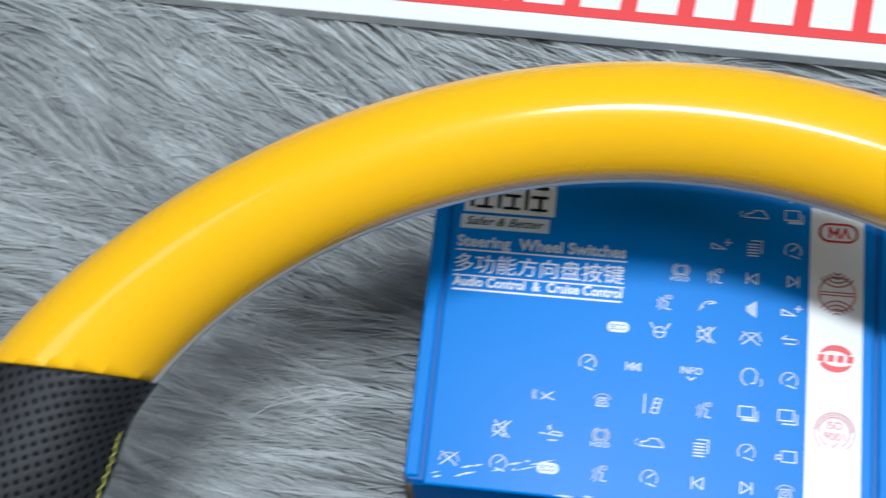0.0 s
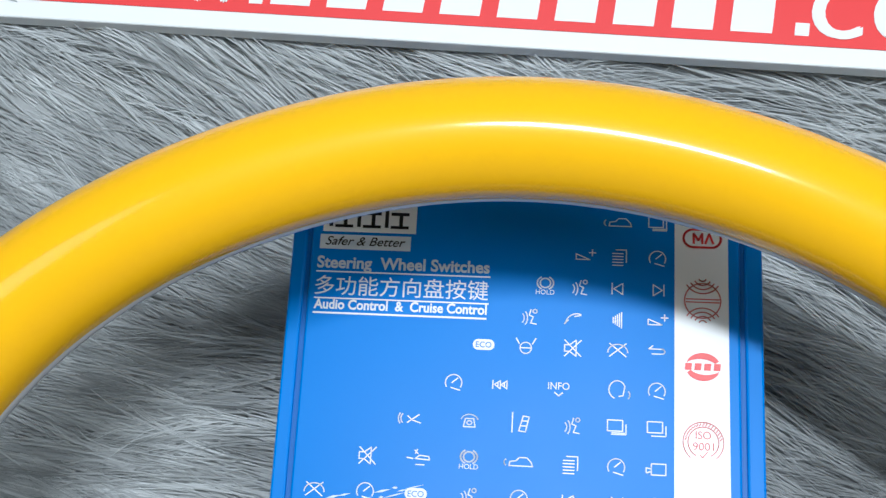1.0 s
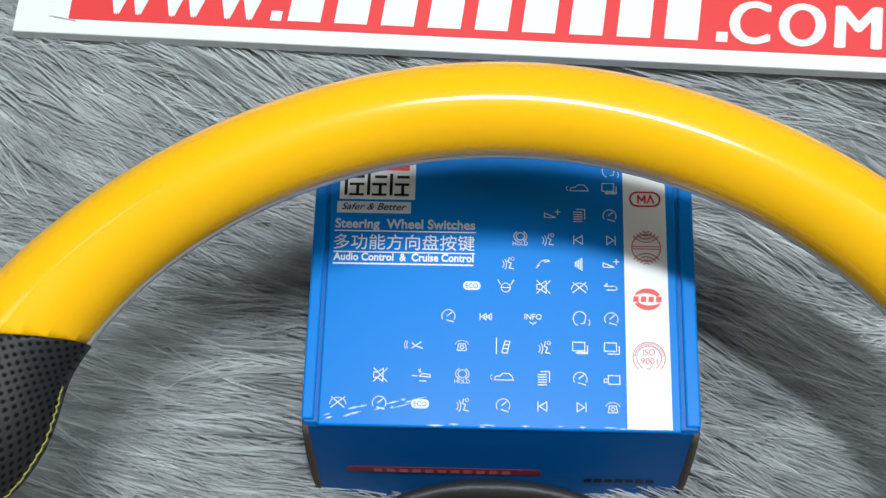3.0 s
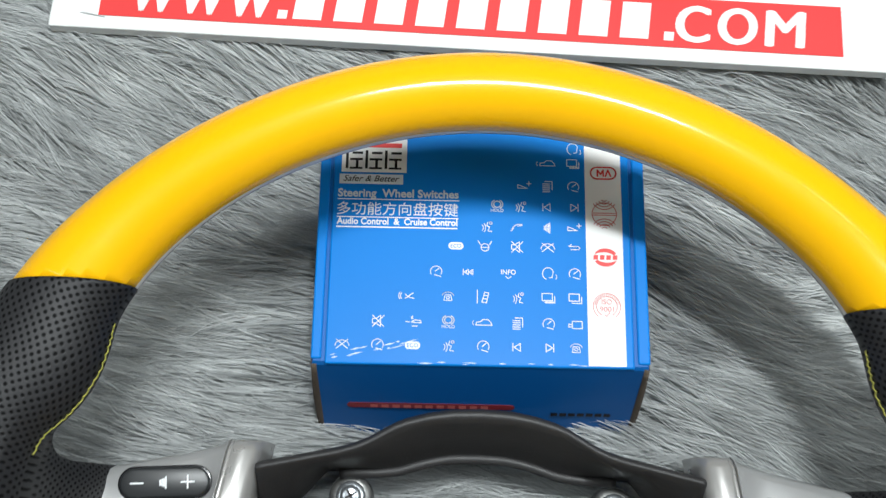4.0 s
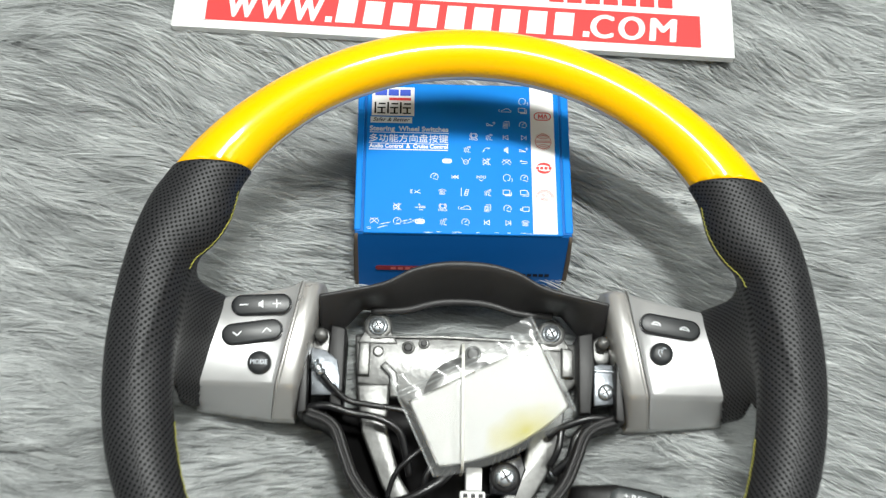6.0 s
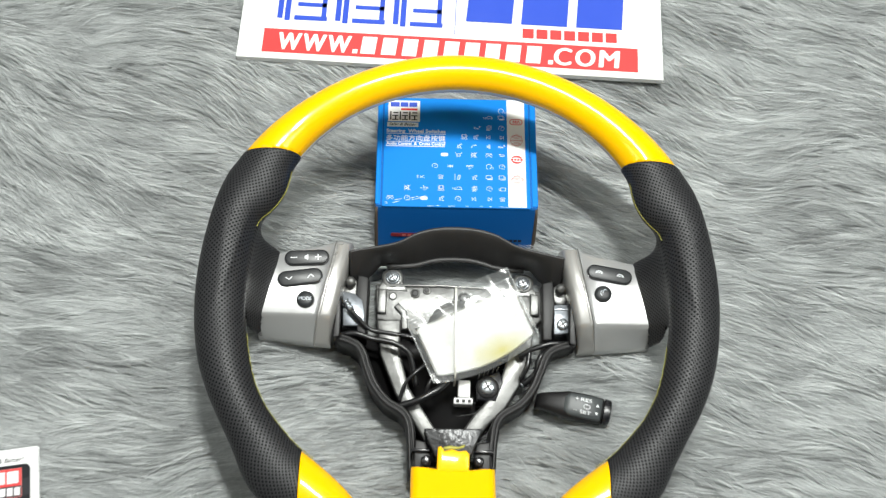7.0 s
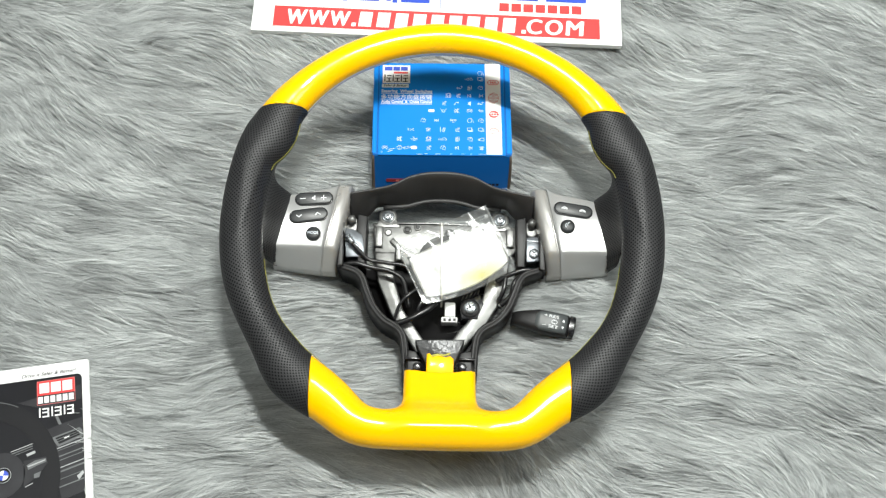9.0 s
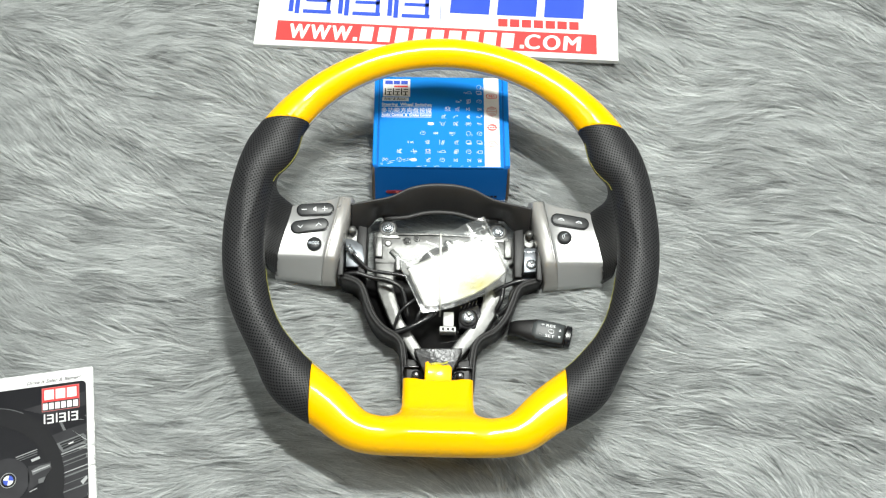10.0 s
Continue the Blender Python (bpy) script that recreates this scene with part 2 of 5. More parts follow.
# ---------------- mesh helpers ----------------
def part(name, bm, mat, parent, label="", smooth=True, fold=0.0):
    """Links a bmesh as one mesh object under a thing or a part."""
    if fold:
        for e in bm.edges:
            e.smooth = len(e.link_faces) == 2 and e.calc_face_angle(0.0) < fold
    me = bpy.data.meshes.new(name)
    bm.to_mesh(me)
    bm.free()
    me.materials.append(mat)
    if smooth:
        me.polygons.foreach_set("use_smooth", [True] * len(me.polygons))
    ob = new(name, me)
    if parent is not None:
        ob.parent = parent
    if label:
        tagged(ob, label)
    return ob


def empty(name, m, label, category, group="", kind=""):
    ob = new(name)
    ob.empty_display_size = 0.02
    ob.matrix_world = m
    return tagged(ob, label, category, group, kind)


def box_bm(x0, x1, y0, y1, z0, z1, bevel=0.0, seg=2):
    bm = bmesh.new()
    bmesh.ops.create_cube(bm, size=1.0, matrix=Matrix.Translation(((x0 + x1) / 2, (y0 + y1) / 2, (z0 + z1) / 2)) @
                          Matrix.Diagonal((x1 - x0, y1 - y0, z1 - z0, 1)))
    if bevel:
        bmesh.ops.bevel(bm, geom=bm.edges[:], offset=bevel, segments=seg, affect="EDGES", profile=0.5)
    return bm


def prism_bm(outline, z0, z1, bevel=0.0, seg=2):
    """A flat plate from an outline of (x, y), between two heights."""
    bm = bmesh.new()
    lo = [bm.verts.new((x, y, z0)) for x, y in outline]
    hi = [bm.verts.new((x, y, z1)) for x, y in outline]
    n = len(outline)
    top = bm.faces.new(hi)
    bm.faces.new(lo[::-1])
    for i in range(n):
        bm.faces.new((lo[i], lo[(i + 1) % n], hi[(i + 1) % n], hi[i]))
    bmesh.ops.recalc_face_normals(bm, faces=bm.faces[:])
    if bevel:
        bmesh.ops.bevel(bm, geom=list(top.edges), offset=bevel, segments=seg, affect="EDGES", profile=0.5)
    return bm


def loft_bm(rings, closed_ends=True):
    """Skins rings of equally many points."""
    bm = bmesh.new()
    vs = [[bm.verts.new(p) for p in ring] for ring in rings]
    m = len(rings[0])
    for a, b in zip(vs, vs[1:]):
        for j in range(m):
            bm.faces.new((a[j], a[(j + 1) % m], b[(j + 1) % m], b[j]))
    if closed_ends:
        bm.faces.new(vs[0][::-1])
        bm.faces.new(vs[-1])
    bmesh.ops.recalc_face_normals(bm, faces=bm.faces[:])
    return bm


def super_ring(n, ru, rv, power=2.6):
    """Points of a superellipse about the origin."""
    out = []
    for i in range(n):
        a = 2 * math.pi * i / n
        c, s = math.cos(a), math.sin(a)
        out.append((ru * math.copysign(abs(c) ** (2 / power), c), rv * math.copysign(abs(s) ** (2 / power), s)))
    return out


def tube_bm(points, radius, sides=10):
    """A round cable along points."""
    pts = [Vector(p) for p in points]
    rings = []
    for i, p in enumerate(pts):
        d = (pts[min(i + 1, len(pts) - 1)] - pts[max(i - 1, 0)]).normalized()
        side = d.cross(Vector((0, 0, 1)))
        side = side.normalized() if side.length > 1e-4 else Vector((1, 0, 0))
        up = side.cross(d)
        rings.append([p + radius * (math.cos(2 * math.pi * k / sides) * side + math.sin(2 * math.pi * k / sides) * up)
                      for k in range(sides)])
    return loft_bm(rings)


def spline(points, n):
    """Catmull-Rom through points, n samples."""
    p = [Vector(q) for q in points]
    p = [2 * p[0] - p[1]] + p + [2 * p[-1] - p[-2]]
    out = []
    m = len(p) - 3
    for k in range(n):
        u = k / (n - 1) * m
        i = min(int(u), m - 1)
        t = u - i
        a, b, c, d = p[i:i + 4]
        out.append(0.5 * (2 * b + (c - a) * t + (2 * a - 5 * b + 4 * c - d) * t * t + (3 * b - a - 3 * c + d) * t ** 3))
    return out


def disc_bm(x, y, z, r, depth, seg=24, dome=0.0):
    """An upright round button with a rounded edge."""
    prof = [(r, -depth), (r, -0.15 * r), (r * 0.93, 0.0), (r * 0.6, dome * 0.8), (0.02 * r, dome)]
    rings = [[(x + q * math.cos(2 * math.pi * k / seg), y + q * math.sin(2 * math.pi * k / seg), z + h) for k in range(seg)]
             for q, h in prof]
    return loft_bm(rings)


def pill_outline(cx, cy, half, r, angle, n=10):
    ca, sa = math.cos(angle), math.sin(angle)
    pts = []
    for side in (1, -1):
        for k in range(n + 1):
            a = -math.pi / 2 + math.pi * k / n if side > 0 else math.pi / 2 + math.pi * k / n
            px, py = side * half + r * math.cos(a), r * math.sin(a)
            pts.append((cx + px * ca - py * sa, cy + px * sa + py * ca))
    return pts


def text_part(name, body, size, m, mat, parent, width=0.0, shear=0.0, depth=0.0001, bold=0.0, label="", align="LEFT"):
    """Lettering in the built-in font, as a mesh; width squeezes it to that length."""
    cu = bpy.data.curves.new(name, "FONT")
    cu.body, cu.size, cu.extrude, cu.shear, cu.offset = body, size, depth, shear, bold
    cu.align_x, cu.resolution_u = align, 5
    ob = new(name, cu)
    bpy.context.view_layer.update()
    me = bpy.data.meshes.new_from_object(ob)
    me.name = name
    bpy.data.objects.remove(ob)
    co = np.empty(len(me.vertices) * 3)
    me.vertices.foreach_get("co", co)
    co = co.reshape(-1, 3)
    if width and len(co):
        co[:, 0] = (co[:, 0] - co[:, 0].min()) * width / max(1e-6, np.ptp(co[:, 0]))
        me.vertices.foreach_set("co", co.ravel())
    me.materials.clear()
    me.materials.append(mat)
    out = new(name, me)
    out.parent = parent
    out.matrix_local = m
    if label:
        tagged(out, label)
    return out


def bold_letter(ch, size, x, y, width, z, parent):
    """One heavy letter of the sign: the built-in font, thickened by three close layers."""
    if ch == ".":
        return part("band_letter", prism_bm([(x, y), (x + 0.0040, y), (x + 0.0043, y + 0.0040), (x + 0.0003, y + 0.0040)], z - 0.0003, z), M_BOARD, parent, smooth=False)
    ob = text_part("band_letter", ch, size, pose(x, y, z), M_BOARD, parent, width=width - 0.0016, shear=0.08)
    me = ob.data
    n, m = len(me.vertices), len(me.polygons)
    co = np.empty(n * 3)
    me.vertices.foreach_get("co", co)
    co = co.reshape(-1, 3)
    faces = [tuple(p.vertices) for p in me.polygons]
    verts, polys = [], []
    for k, (dx, dy) in enumerate(((0, 0), (0.0008, 0.0003), (0.0016, 0), (0.0008, -0.0003))):
        polys += [tuple(i + len(verts) for i in f) for f in faces]
        verts += [(a + dx, b + dy, c + 0.00004 * k) for a, b, c in co]
    out = bpy.data.meshes.new("band_letter")
    out.from_pydata(verts, [], polys)
    out.materials.append(M_BOARD)
    ob.data = out
    return ob


def quads_bm(rects, z=0.0, thick=0.00012):
    """Thin printed bars: rows of (x0, y0, x1, y1)."""
    bm = bmesh.new()
    for x0, y0, x1, y1 in rects:
        v = [bm.verts.new(p) for p in ((x0, y0, z + thick), (x1, y0, z + thick), (x1, y1, z + thick), (x0, y1, z + thick))]
        bm.faces.new(v)
    return bm


def stroke_bm(paths, width, z=0.0):
    """Thin printed lines along paths of (x, y)."""
    bm = bmesh.new()
    for path in paths:
        for (ax, ay), (bx, by) in zip(path, path[1:]):
            l = math.hypot(bx - ax, by - ay)
            if l < 1e-9:
                continue
            nx, ny = -(by - ay) / l * width / 2, (bx - ax) / l * width / 2
            ex, ey = (bx - ax) / l * width * 0.3, (by - ay) / l * width * 0.3
            v = [bm.verts.new(p) for p in ((ax - nx - ex, ay - ny - ey, z), (bx - nx + ex, by - ny + ey, z),
                                           (bx + nx + ex, by + ny + ey, z), (ax + nx - ex, ay + ny - ey, z))]
            bm.faces.new(v)
    return bm


def arc(cx, cy, rx, ry, a0, a1, n=14):
    return [(cx + rx * math.cos(radians(a0 + (a1 - a0) * k / n)), cy + ry * math.sin(radians(a0 + (a1 - a0) * k / n)))
            for k in range(n + 1)]


def ribbon_bm(points, z0, z1, bevel=0.0012):
    """A flat bar along rows of (x, y, half width)."""
    left, right = [], []
    for i, (x, y, w) in enumerate(points):
        ax, ay, _ = points[max(i - 1, 0)]
        bx, by, _ = points[min(i + 1, len(points) - 1)]
        l = math.hypot(bx - ax, by - ay)
        nx, ny = -(by - ay) / l, (bx - ax) / l
        left.append((x + nx * w, y + ny * w))
        right.append((x - nx * w, y - ny * w))
    return prism_bm(left + right[::-1], z0, z1, bevel)


def smooth_union(a, b, k):
    h = np.clip(0.5 + 0.5 * (b - a) / k, 0, 1)
    return b + (a - b) * h - k * h * (1 - h)


def moulded_bm(field, lo, hi, step):
    """The skin of a field that is negative inside, on a grid (surface nets, drawn onto the skin)."""
    ax = [np.arange(a, b + step, step) for a, b in zip(lo, hi)]
    X, Y, Z = np.meshgrid(*ax, indexing="ij")
    v = field(X, Y, Z)
    inside = v < 0
    nx, ny, nz = v.shape
    total = np.zeros((nx - 1, ny - 1, nz - 1, 3))
    hits = np.zeros((nx - 1, ny - 1, nz - 1))
    grid = np.stack([X, Y, Z], -1)
    corners = [(a, b, c) for a in (0, 1) for b in (0, 1) for c in (0, 1)]
    cell = lambda arr, c: arr[c[0]:nx - 1 + c[0], c[1]:ny - 1 + c[1], c[2]:nz - 1 + c[2]]
    for c in corners:
        for d in corners:
            if sum(d) - sum(c) == 1 and all(q >= p for p, q in zip(c, d)):
                va, vb = cell(v, c), cell(v, d)
                cross = (va < 0) != (vb < 0)
                w = np.where(cross, va / np.where(va == vb, 1, va - vb), 0)[..., None]
                total += np.where(cross[..., None], cell(grid, c) * (1 - w) + cell(grid, d) * w, 0)
                hits += cross
    used = hits > 0
    index = np.full(used.shape, -1)
    index[used] = np.arange(used.sum())
    co = total[used] / hits[used][:, None]
    for _ in range(2):
        f = field(*co.T)
        e = 0.0004
        g = np.stack([(field(*(co + np.eye(3)[k] * e).T) - field(*(co - np.eye(3)[k] * e).T)) / (2 * e) for k in range(3)], 1)
        co = co - np.clip(f / np.maximum((g * g).sum(1), 0.2), -step * 0.5, step * 0.5)[:, None] * g
    faces = []
    for k in range(3):
        a = [slice(1, -1)] * 3
        b = [slice(1, -1)] * 3
        a[k], b[k] = slice(0, -1), slice(1, None)
        one, two = inside[tuple(a)], inside[tuple(b)]
        u, w = (k + 1) % 3, (k + 2) % 3
        for flip in (False, True):
            at = np.argwhere((one & ~two) if not flip else (~one & two))
            base = at + np.array([0 if q == k else 1 for q in range(3)])
            quad = []
            for du, dw in ((-1, -1), (0, -1), (0, 0), (-1, 0)):
                p = base.copy()
                p[:, u] += du
                p[:, w] += dw
                quad.append(index[p[:, 0], p[:, 1], p[:, 2]])
            quad = np.stack(quad if not flip else quad[::-1], 1)
            faces.append(quad)
    me = bpy.data.meshes.new("skin")
    me.from_pydata([tuple(p) for p in co], [], [tuple(int(i) for i in q) for q in np.concatenate(faces)])
    bm = bmesh.new()
    bm.from_mesh(me)
    bpy.data.meshes.remove(me)
    return bm


# ---------------- room ----------------
def ground_height(x, y):
    """The plush sheet, pressed down round the hub and the carton, and rumpled up where the sign lies."""
    q = (x / 0.108) ** 2 + ((y + 0.045) / 0.115) ** 2
    base = 0.0185 - 0.0250 * math.exp(-q ** 3)
    waves = 0.0035 * noise.noise((x * 5, y * 5, 0.3)) + 0.0035 * noise.noise((x * 14, y * 36, 4.3))
    under = min(1.0, max(0.0, (y - 0.17) / 0.03)) * (abs(x) < 0.2)
    fold = min(1.0, max(0.0, (y - 0.178) / 0.035)) * min(1.0, max(0.0, (0.30 - abs(x)) / 0.09))
    fold = 0.0158 * fold * fold * (3 - 2 * fold)
    return base + waves * (1 - 0.8 * under) - 0.002 * under + fold


def build_room():
    ROOM = 2.0
    for name, box in (("floor", (-ROOM, ROOM, -ROOM, ROOM, -0.15, -0.03)),
                      ("ceiling", (-ROOM, ROOM, -ROOM, ROOM, 2.45, 2.55)),
                      ("wall_north", (-ROOM, ROOM, ROOM, ROOM + 0.1, -0.15, 2.55)),
                      ("wall_south", (-ROOM, ROOM, -ROOM - 0.1, -ROOM, -0.15, 2.55)),
                      ("wall_east", (ROOM, ROOM + 0.1, -ROOM, ROOM, -0.15, 2.55)),
                      ("wall_west", (-ROOM - 0.1, -ROOM, -ROOM, ROOM, -0.15, 2.55))):
        ob = part(name, box_bm(*box), M_FLOOR if name == "floor" else M_WALL, None, smooth=False)
        tagged(ob, "plain " + name.split("_")[0] + " of the room", name.split("_")[0], kind="structure")


def build_plush():
    # the sheet
    n = 110
    ext = 0.85
    bm = bmesh.new()
    grid = [[None] * (n + 1) for _ in range(n + 1)]
    for i in range(n + 1):
        for j in range(n + 1):
            x, y = -ext + 2 * ext * i / n, -ext + 2 * ext * j / n
            grid[i][j] = bm.verts.new((x, y, ground_height(x, y)))
    for i in range(n):
        for j in range(n):
            bm.faces.new((grid[i][j], grid[i + 1][j], grid[i + 1][j + 1], grid[i][j + 1]))
    bmesh.ops.solidify(bm, geom=bm.faces[:], thickness=0.02)
    sheet = part("plush_sheet", bm, M_SHEET, None)
    tagged(sheet, "grey long-pile plush sheet spread out as the ground", "plush sheet", kind="structure")
    # the pile
    rng = np.random.default_rng(4)
    locks, strands = 36000, 12
    lx = rng.uniform(-0.56, 0.56, locks)
    ly = rng.uniform(-0.42, 0.43, locks)
    keep = ~((lx > -0.17) & (lx < 0.15) & (ly > 0.218) & (ly < 0.36))
    keep &= ~((lx < -0.275) & (lx > -0.45) & (ly < -0.125) & (ly > -0.33))
    keep &= ~((lx > -0.058) & (lx < 0.050) & (ly > 0.078) & (ly < 0.160))
    keep &= ~((np.abs(lx) < 0.062 + 0.5 * np.minimum(0, ly + 0.05)) & (ly > -0.125) & (ly < 0.004))
    lx, ly = lx[keep], ly[keep]
    locks = len(lx)
    lang, lz, lift = np.empty(locks), np.empty(locks), np.empty(locks)
    for i in range(locks):
        px, py = lx[i], ly[i]
        lz[i] = ground_height(px, py)
        a = noise.noise((px * 3.1, py * 4.2, 1.7)) * 0.6 + noise.noise((px * 9, py * 13, 5.1)) * 0.5
        a += noise.noise((px * 30, py * 45, 2.2)) * 0.35
        low = math.exp(-((py + 0.27) / 0.08) ** 2)
        east = min(1.0, max(0.0, (px - 0.12) / 0.18))
        lang[i] = a - 0.10 - 0.40 * east + 2.4 * low * noise.noise((px * 8, py * 8, 9.0))
        lift[i] = noise.noise((px * 24, py * 60, 7.7))
    lang += rng.normal(0, 0.10, locks) + np.pi
    llen = rng.uniform(0.026, 0.052, locks)
    lwid = rng.uniform(0.0009, 0.0028, locks)
    lrise = 0.0058 * (0.9 + 0.8 * lift) * rng.uniform(0.4, 1.3, locks)
    lbend = rng.normal(0, 0.42, locks)
    ltone = rng.uniform(0, 1, locks)
    # strands of each lock: spread at the root, drawn together at the tip
    own = np.repeat(np.arange(locks), strands)
    count = len(own)
    loose = rng.uniform(0, 1, count) < 0.35
    u = rng.normal(0, 1, count) * np.where(loose, 2.4, 0.55)
    back = rng.uniform(-0.012, 0.006, count)
    length = llen[own] * rng.uniform(0.75, 1.1, count)
    ang = lang[own] + rng.normal(0, 0.04, count)
    bend = lbend[own] + rng.normal(0, 0.10, count)
    z = lz[own]
    rise = np.where(loose, 0.0046 * rng.uniform(0.5, 1.2, count), lrise[own] * np.maximum(0.25, 1 - 0.45 * u * u) * rng.uniform(0.8, 1.15, count))
    wid = rng.uniform(0.00012, 0.00025, count)
    seg = 3
    verts = np.empty((count, 2 * seg + 1, 3))
    cx = lx[own] + np.cos(ang) * back - np.sin(ang) * u * lwid[own]
    cy = ly[own] + np.sin(ang) * back + np.cos(ang) * u * lwid[own]
    ca = ang - np.where(loose, 0, u * lwid[own] * 0.75 / length)
    prof = [0.15, 0.95, 1.0, 0.55]
    wprof = [1.0, 1.0, 0.75]
    for k in range(seg + 1):
        cz = z + rise * prof[k]
        if k < seg:
            w = wid * wprof[k]
            verts[:, 2 * k, 0], verts[:, 2 * k, 1], verts[:, 2 * k, 2] = cx - np.sin(ca) * w, cy + np.cos(ca) * w, cz
            verts[:, 2 * k + 1, 0], verts[:, 2 * k + 1, 1], verts[:, 2 * k + 1, 2] = cx + np.sin(ca) * w, cy - np.cos(ca) * w, cz
        else:
            verts[:, 2 * k, 0], verts[:, 2 * k, 1], verts[:, 2 * k, 2] = cx, cy, cz
        cx = cx + np.cos(ca) * length / seg
        cy = cy + np.sin(ca) * length / seg
        ca = ca + bend / seg
    per = 2 * seg + 1
    base = (np.arange(count) * per)[:, None]
    quads = []
    for k in range(seg - 1):
        quads.append(np.stack([base[:, 0] + 2 * k, base[:, 0] + 2 * k + 1, base[:, 0] + 2 * k + 3, base[:, 0] + 2 * k + 2], 1))
    quads = np.concatenate(quads)
    tips = np.stack([base[:, 0] + 2 * seg - 2, base[:, 0] + 2 * seg - 1, base[:, 0] + 2 * seg], 1)
    me = bpy.data.meshes.new("plush_pile")
    me.vertices.add(count * per)
    me.vertices.foreach_set("co", verts.reshape(-1))
    loops = np.concatenate([quads.reshape(-1), tips.reshape(-1)])
    me.loops.add(len(loops))
    me.loops.foreach_set("vertex_index", loops.astype(np.int32))
    me.polygons.add(len(quads) + len(tips))
    starts = np.concatenate([np.arange(len(quads)) * 4, len(quads) * 4 + np.arange(len(tips)) * 3])
    me.polygons.foreach_set("loop_start", starts.astype(np.int32))
    me.polygons.foreach_set("use_smooth", np.ones(len(starts), dtype=bool))
    me.update(calc_edges=True)
    tone = me.attributes.new("lock_tone", "FLOAT", "POINT")
    tone.data.foreach_set("value", np.repeat(np.where(loose, 0.5, ltone[own]), per))
    me.materials.append(M_FUR)
    pile = new("plush_pile", me)
    tagged(pile, "silvery grey combed plush hair lying in wavy streaks", "plush pile", kind="stuff")


# ---------------- the steering wheel ----------------
WHEEL = pose(-0.0045, -0.0064, 0.0992, 6.5, 0, -1.0)
RIM, RIM_R = 0.1602, 0.0133
JOINT_Y, JOINT_X = 0.0868, 0.1005


def rim_line(n):
    """The rim's centre line: a circle with a flattened foot; rows of x, y, half width."""
    half = []
    for k in range(15):
        a = radians(k * 4)
        f = k / 14
        half.append(((RIM + 0.0012 * f) * math.sin(a), RIM * math.cos(a), RIM_R + 0.0033 * f ** 4))
    half += [(0.1388, 0.0812, 0.0174), (0.1430, 0.0668, 0.0216), (0.1498, 0.0565, 0.0208), (0.1568, 0.0455, 0.0166), (0.1612, 0.0320, 0.0146),
             (0.1626, 0.0150, 0.0160), (0.1636, -0.0050, 0.0166), (0.1637, -0.0145, 0.0167), (0.1628, -0.0340, 0.0166), (0.1595, -0.0550, 0.0168),
             (0.1550, -0.0720, 0.0160), (0.1488, -0.0880, 0.0150), (0.1393, -0.1050, 0.0148), (0.1288, -0.1205, 0.0172), (0.1178, -0.1375, 0.0206),
             (0.1053, -0.1465, 0.0210), (0.0930, -0.1540, 0.0195), (0.0822, -0.1620, 0.0184), (0.0720, -0.1722, 0.0169), (0.0642, -0.1778, 0.0163),
             (0.0540, -0.1802, 0.0155), (0.0350, -0.1815, 0.0150)]
    full = half + [(0.0, -0.1817, 0.0150)] + [(-x, y, a) for x, y, a in half[:0:-1]]
    p = np.array(full + full[:1])
    s = np.r_[0, np.cumsum(np.hypot(*np.diff(p[:, :2], axis=0).T))]
    u = np.linspace(0, s[-1], n + 1)[:-1]
    q = np.stack([np.interp(u, s, p[:, k]) for k in range(3)], 1)
    for _ in range(int(9 * (n / 300) ** 2)):
        q = 0.5 * q + 0.25 * (np.roll(q, 1, 0) + np.roll(q, -1, 0))
    return q, s[-1]


def rim_bm(swell, n=300, m=48):
    """The whole rim as a closed ring; UVs in metres."""
    q, total = rim_line(n)
    t = np.roll(q, -1, 0) - np.roll(q, 1, 0)
    bm = bmesh.new()
    uv = bm.loops.layers.uv.new("grain")
    rows = []
    for i in range(n):
        x, y, a = q[i]
        tx, ty = t[i][:2] / np.hypot(*t[i][:2])
        ox, oy = -ty, tx
        if ox * x + oy * y < 0:
            ox, oy = -ox, -oy
        crown = min(1.0, max(0.0, (y - 0.095) / 0.06))
        crown = crown * crown * (3 - 2 * crown)
        row = []
        for j in range(m):
            f = 2 * math.pi * j / m
            c, s = math.cos(f), math.sin(f)
            lat = (a + swell) * c
            row.append(bm.verts.new((x + ox * lat, y + oy * lat - 0.0035 * crown, (min(a, 0.0158) * 0.98 + swell) * s + 0.0048 * crown)))
        rows.append(row)
    for i in range(n):
        for j in range(m):
            i2, j2 = (i + 1) % n, (j + 1) % m
            f = bm.faces.new((rows[i][j], rows[i2][j], rows[i2][j2], rows[i][j2]))
            for loop, (a, b) in zip(f.loops, ((i, j), (i + 1, j), (i + 1, j + 1), (i, j + 1))):
                loop[uv].uv = (a * total / n, b * 2 * math.pi * RIM_R / m)
    bmesh.ops.recalc_face_normals(bm, faces=bm.faces[:])
    return bm


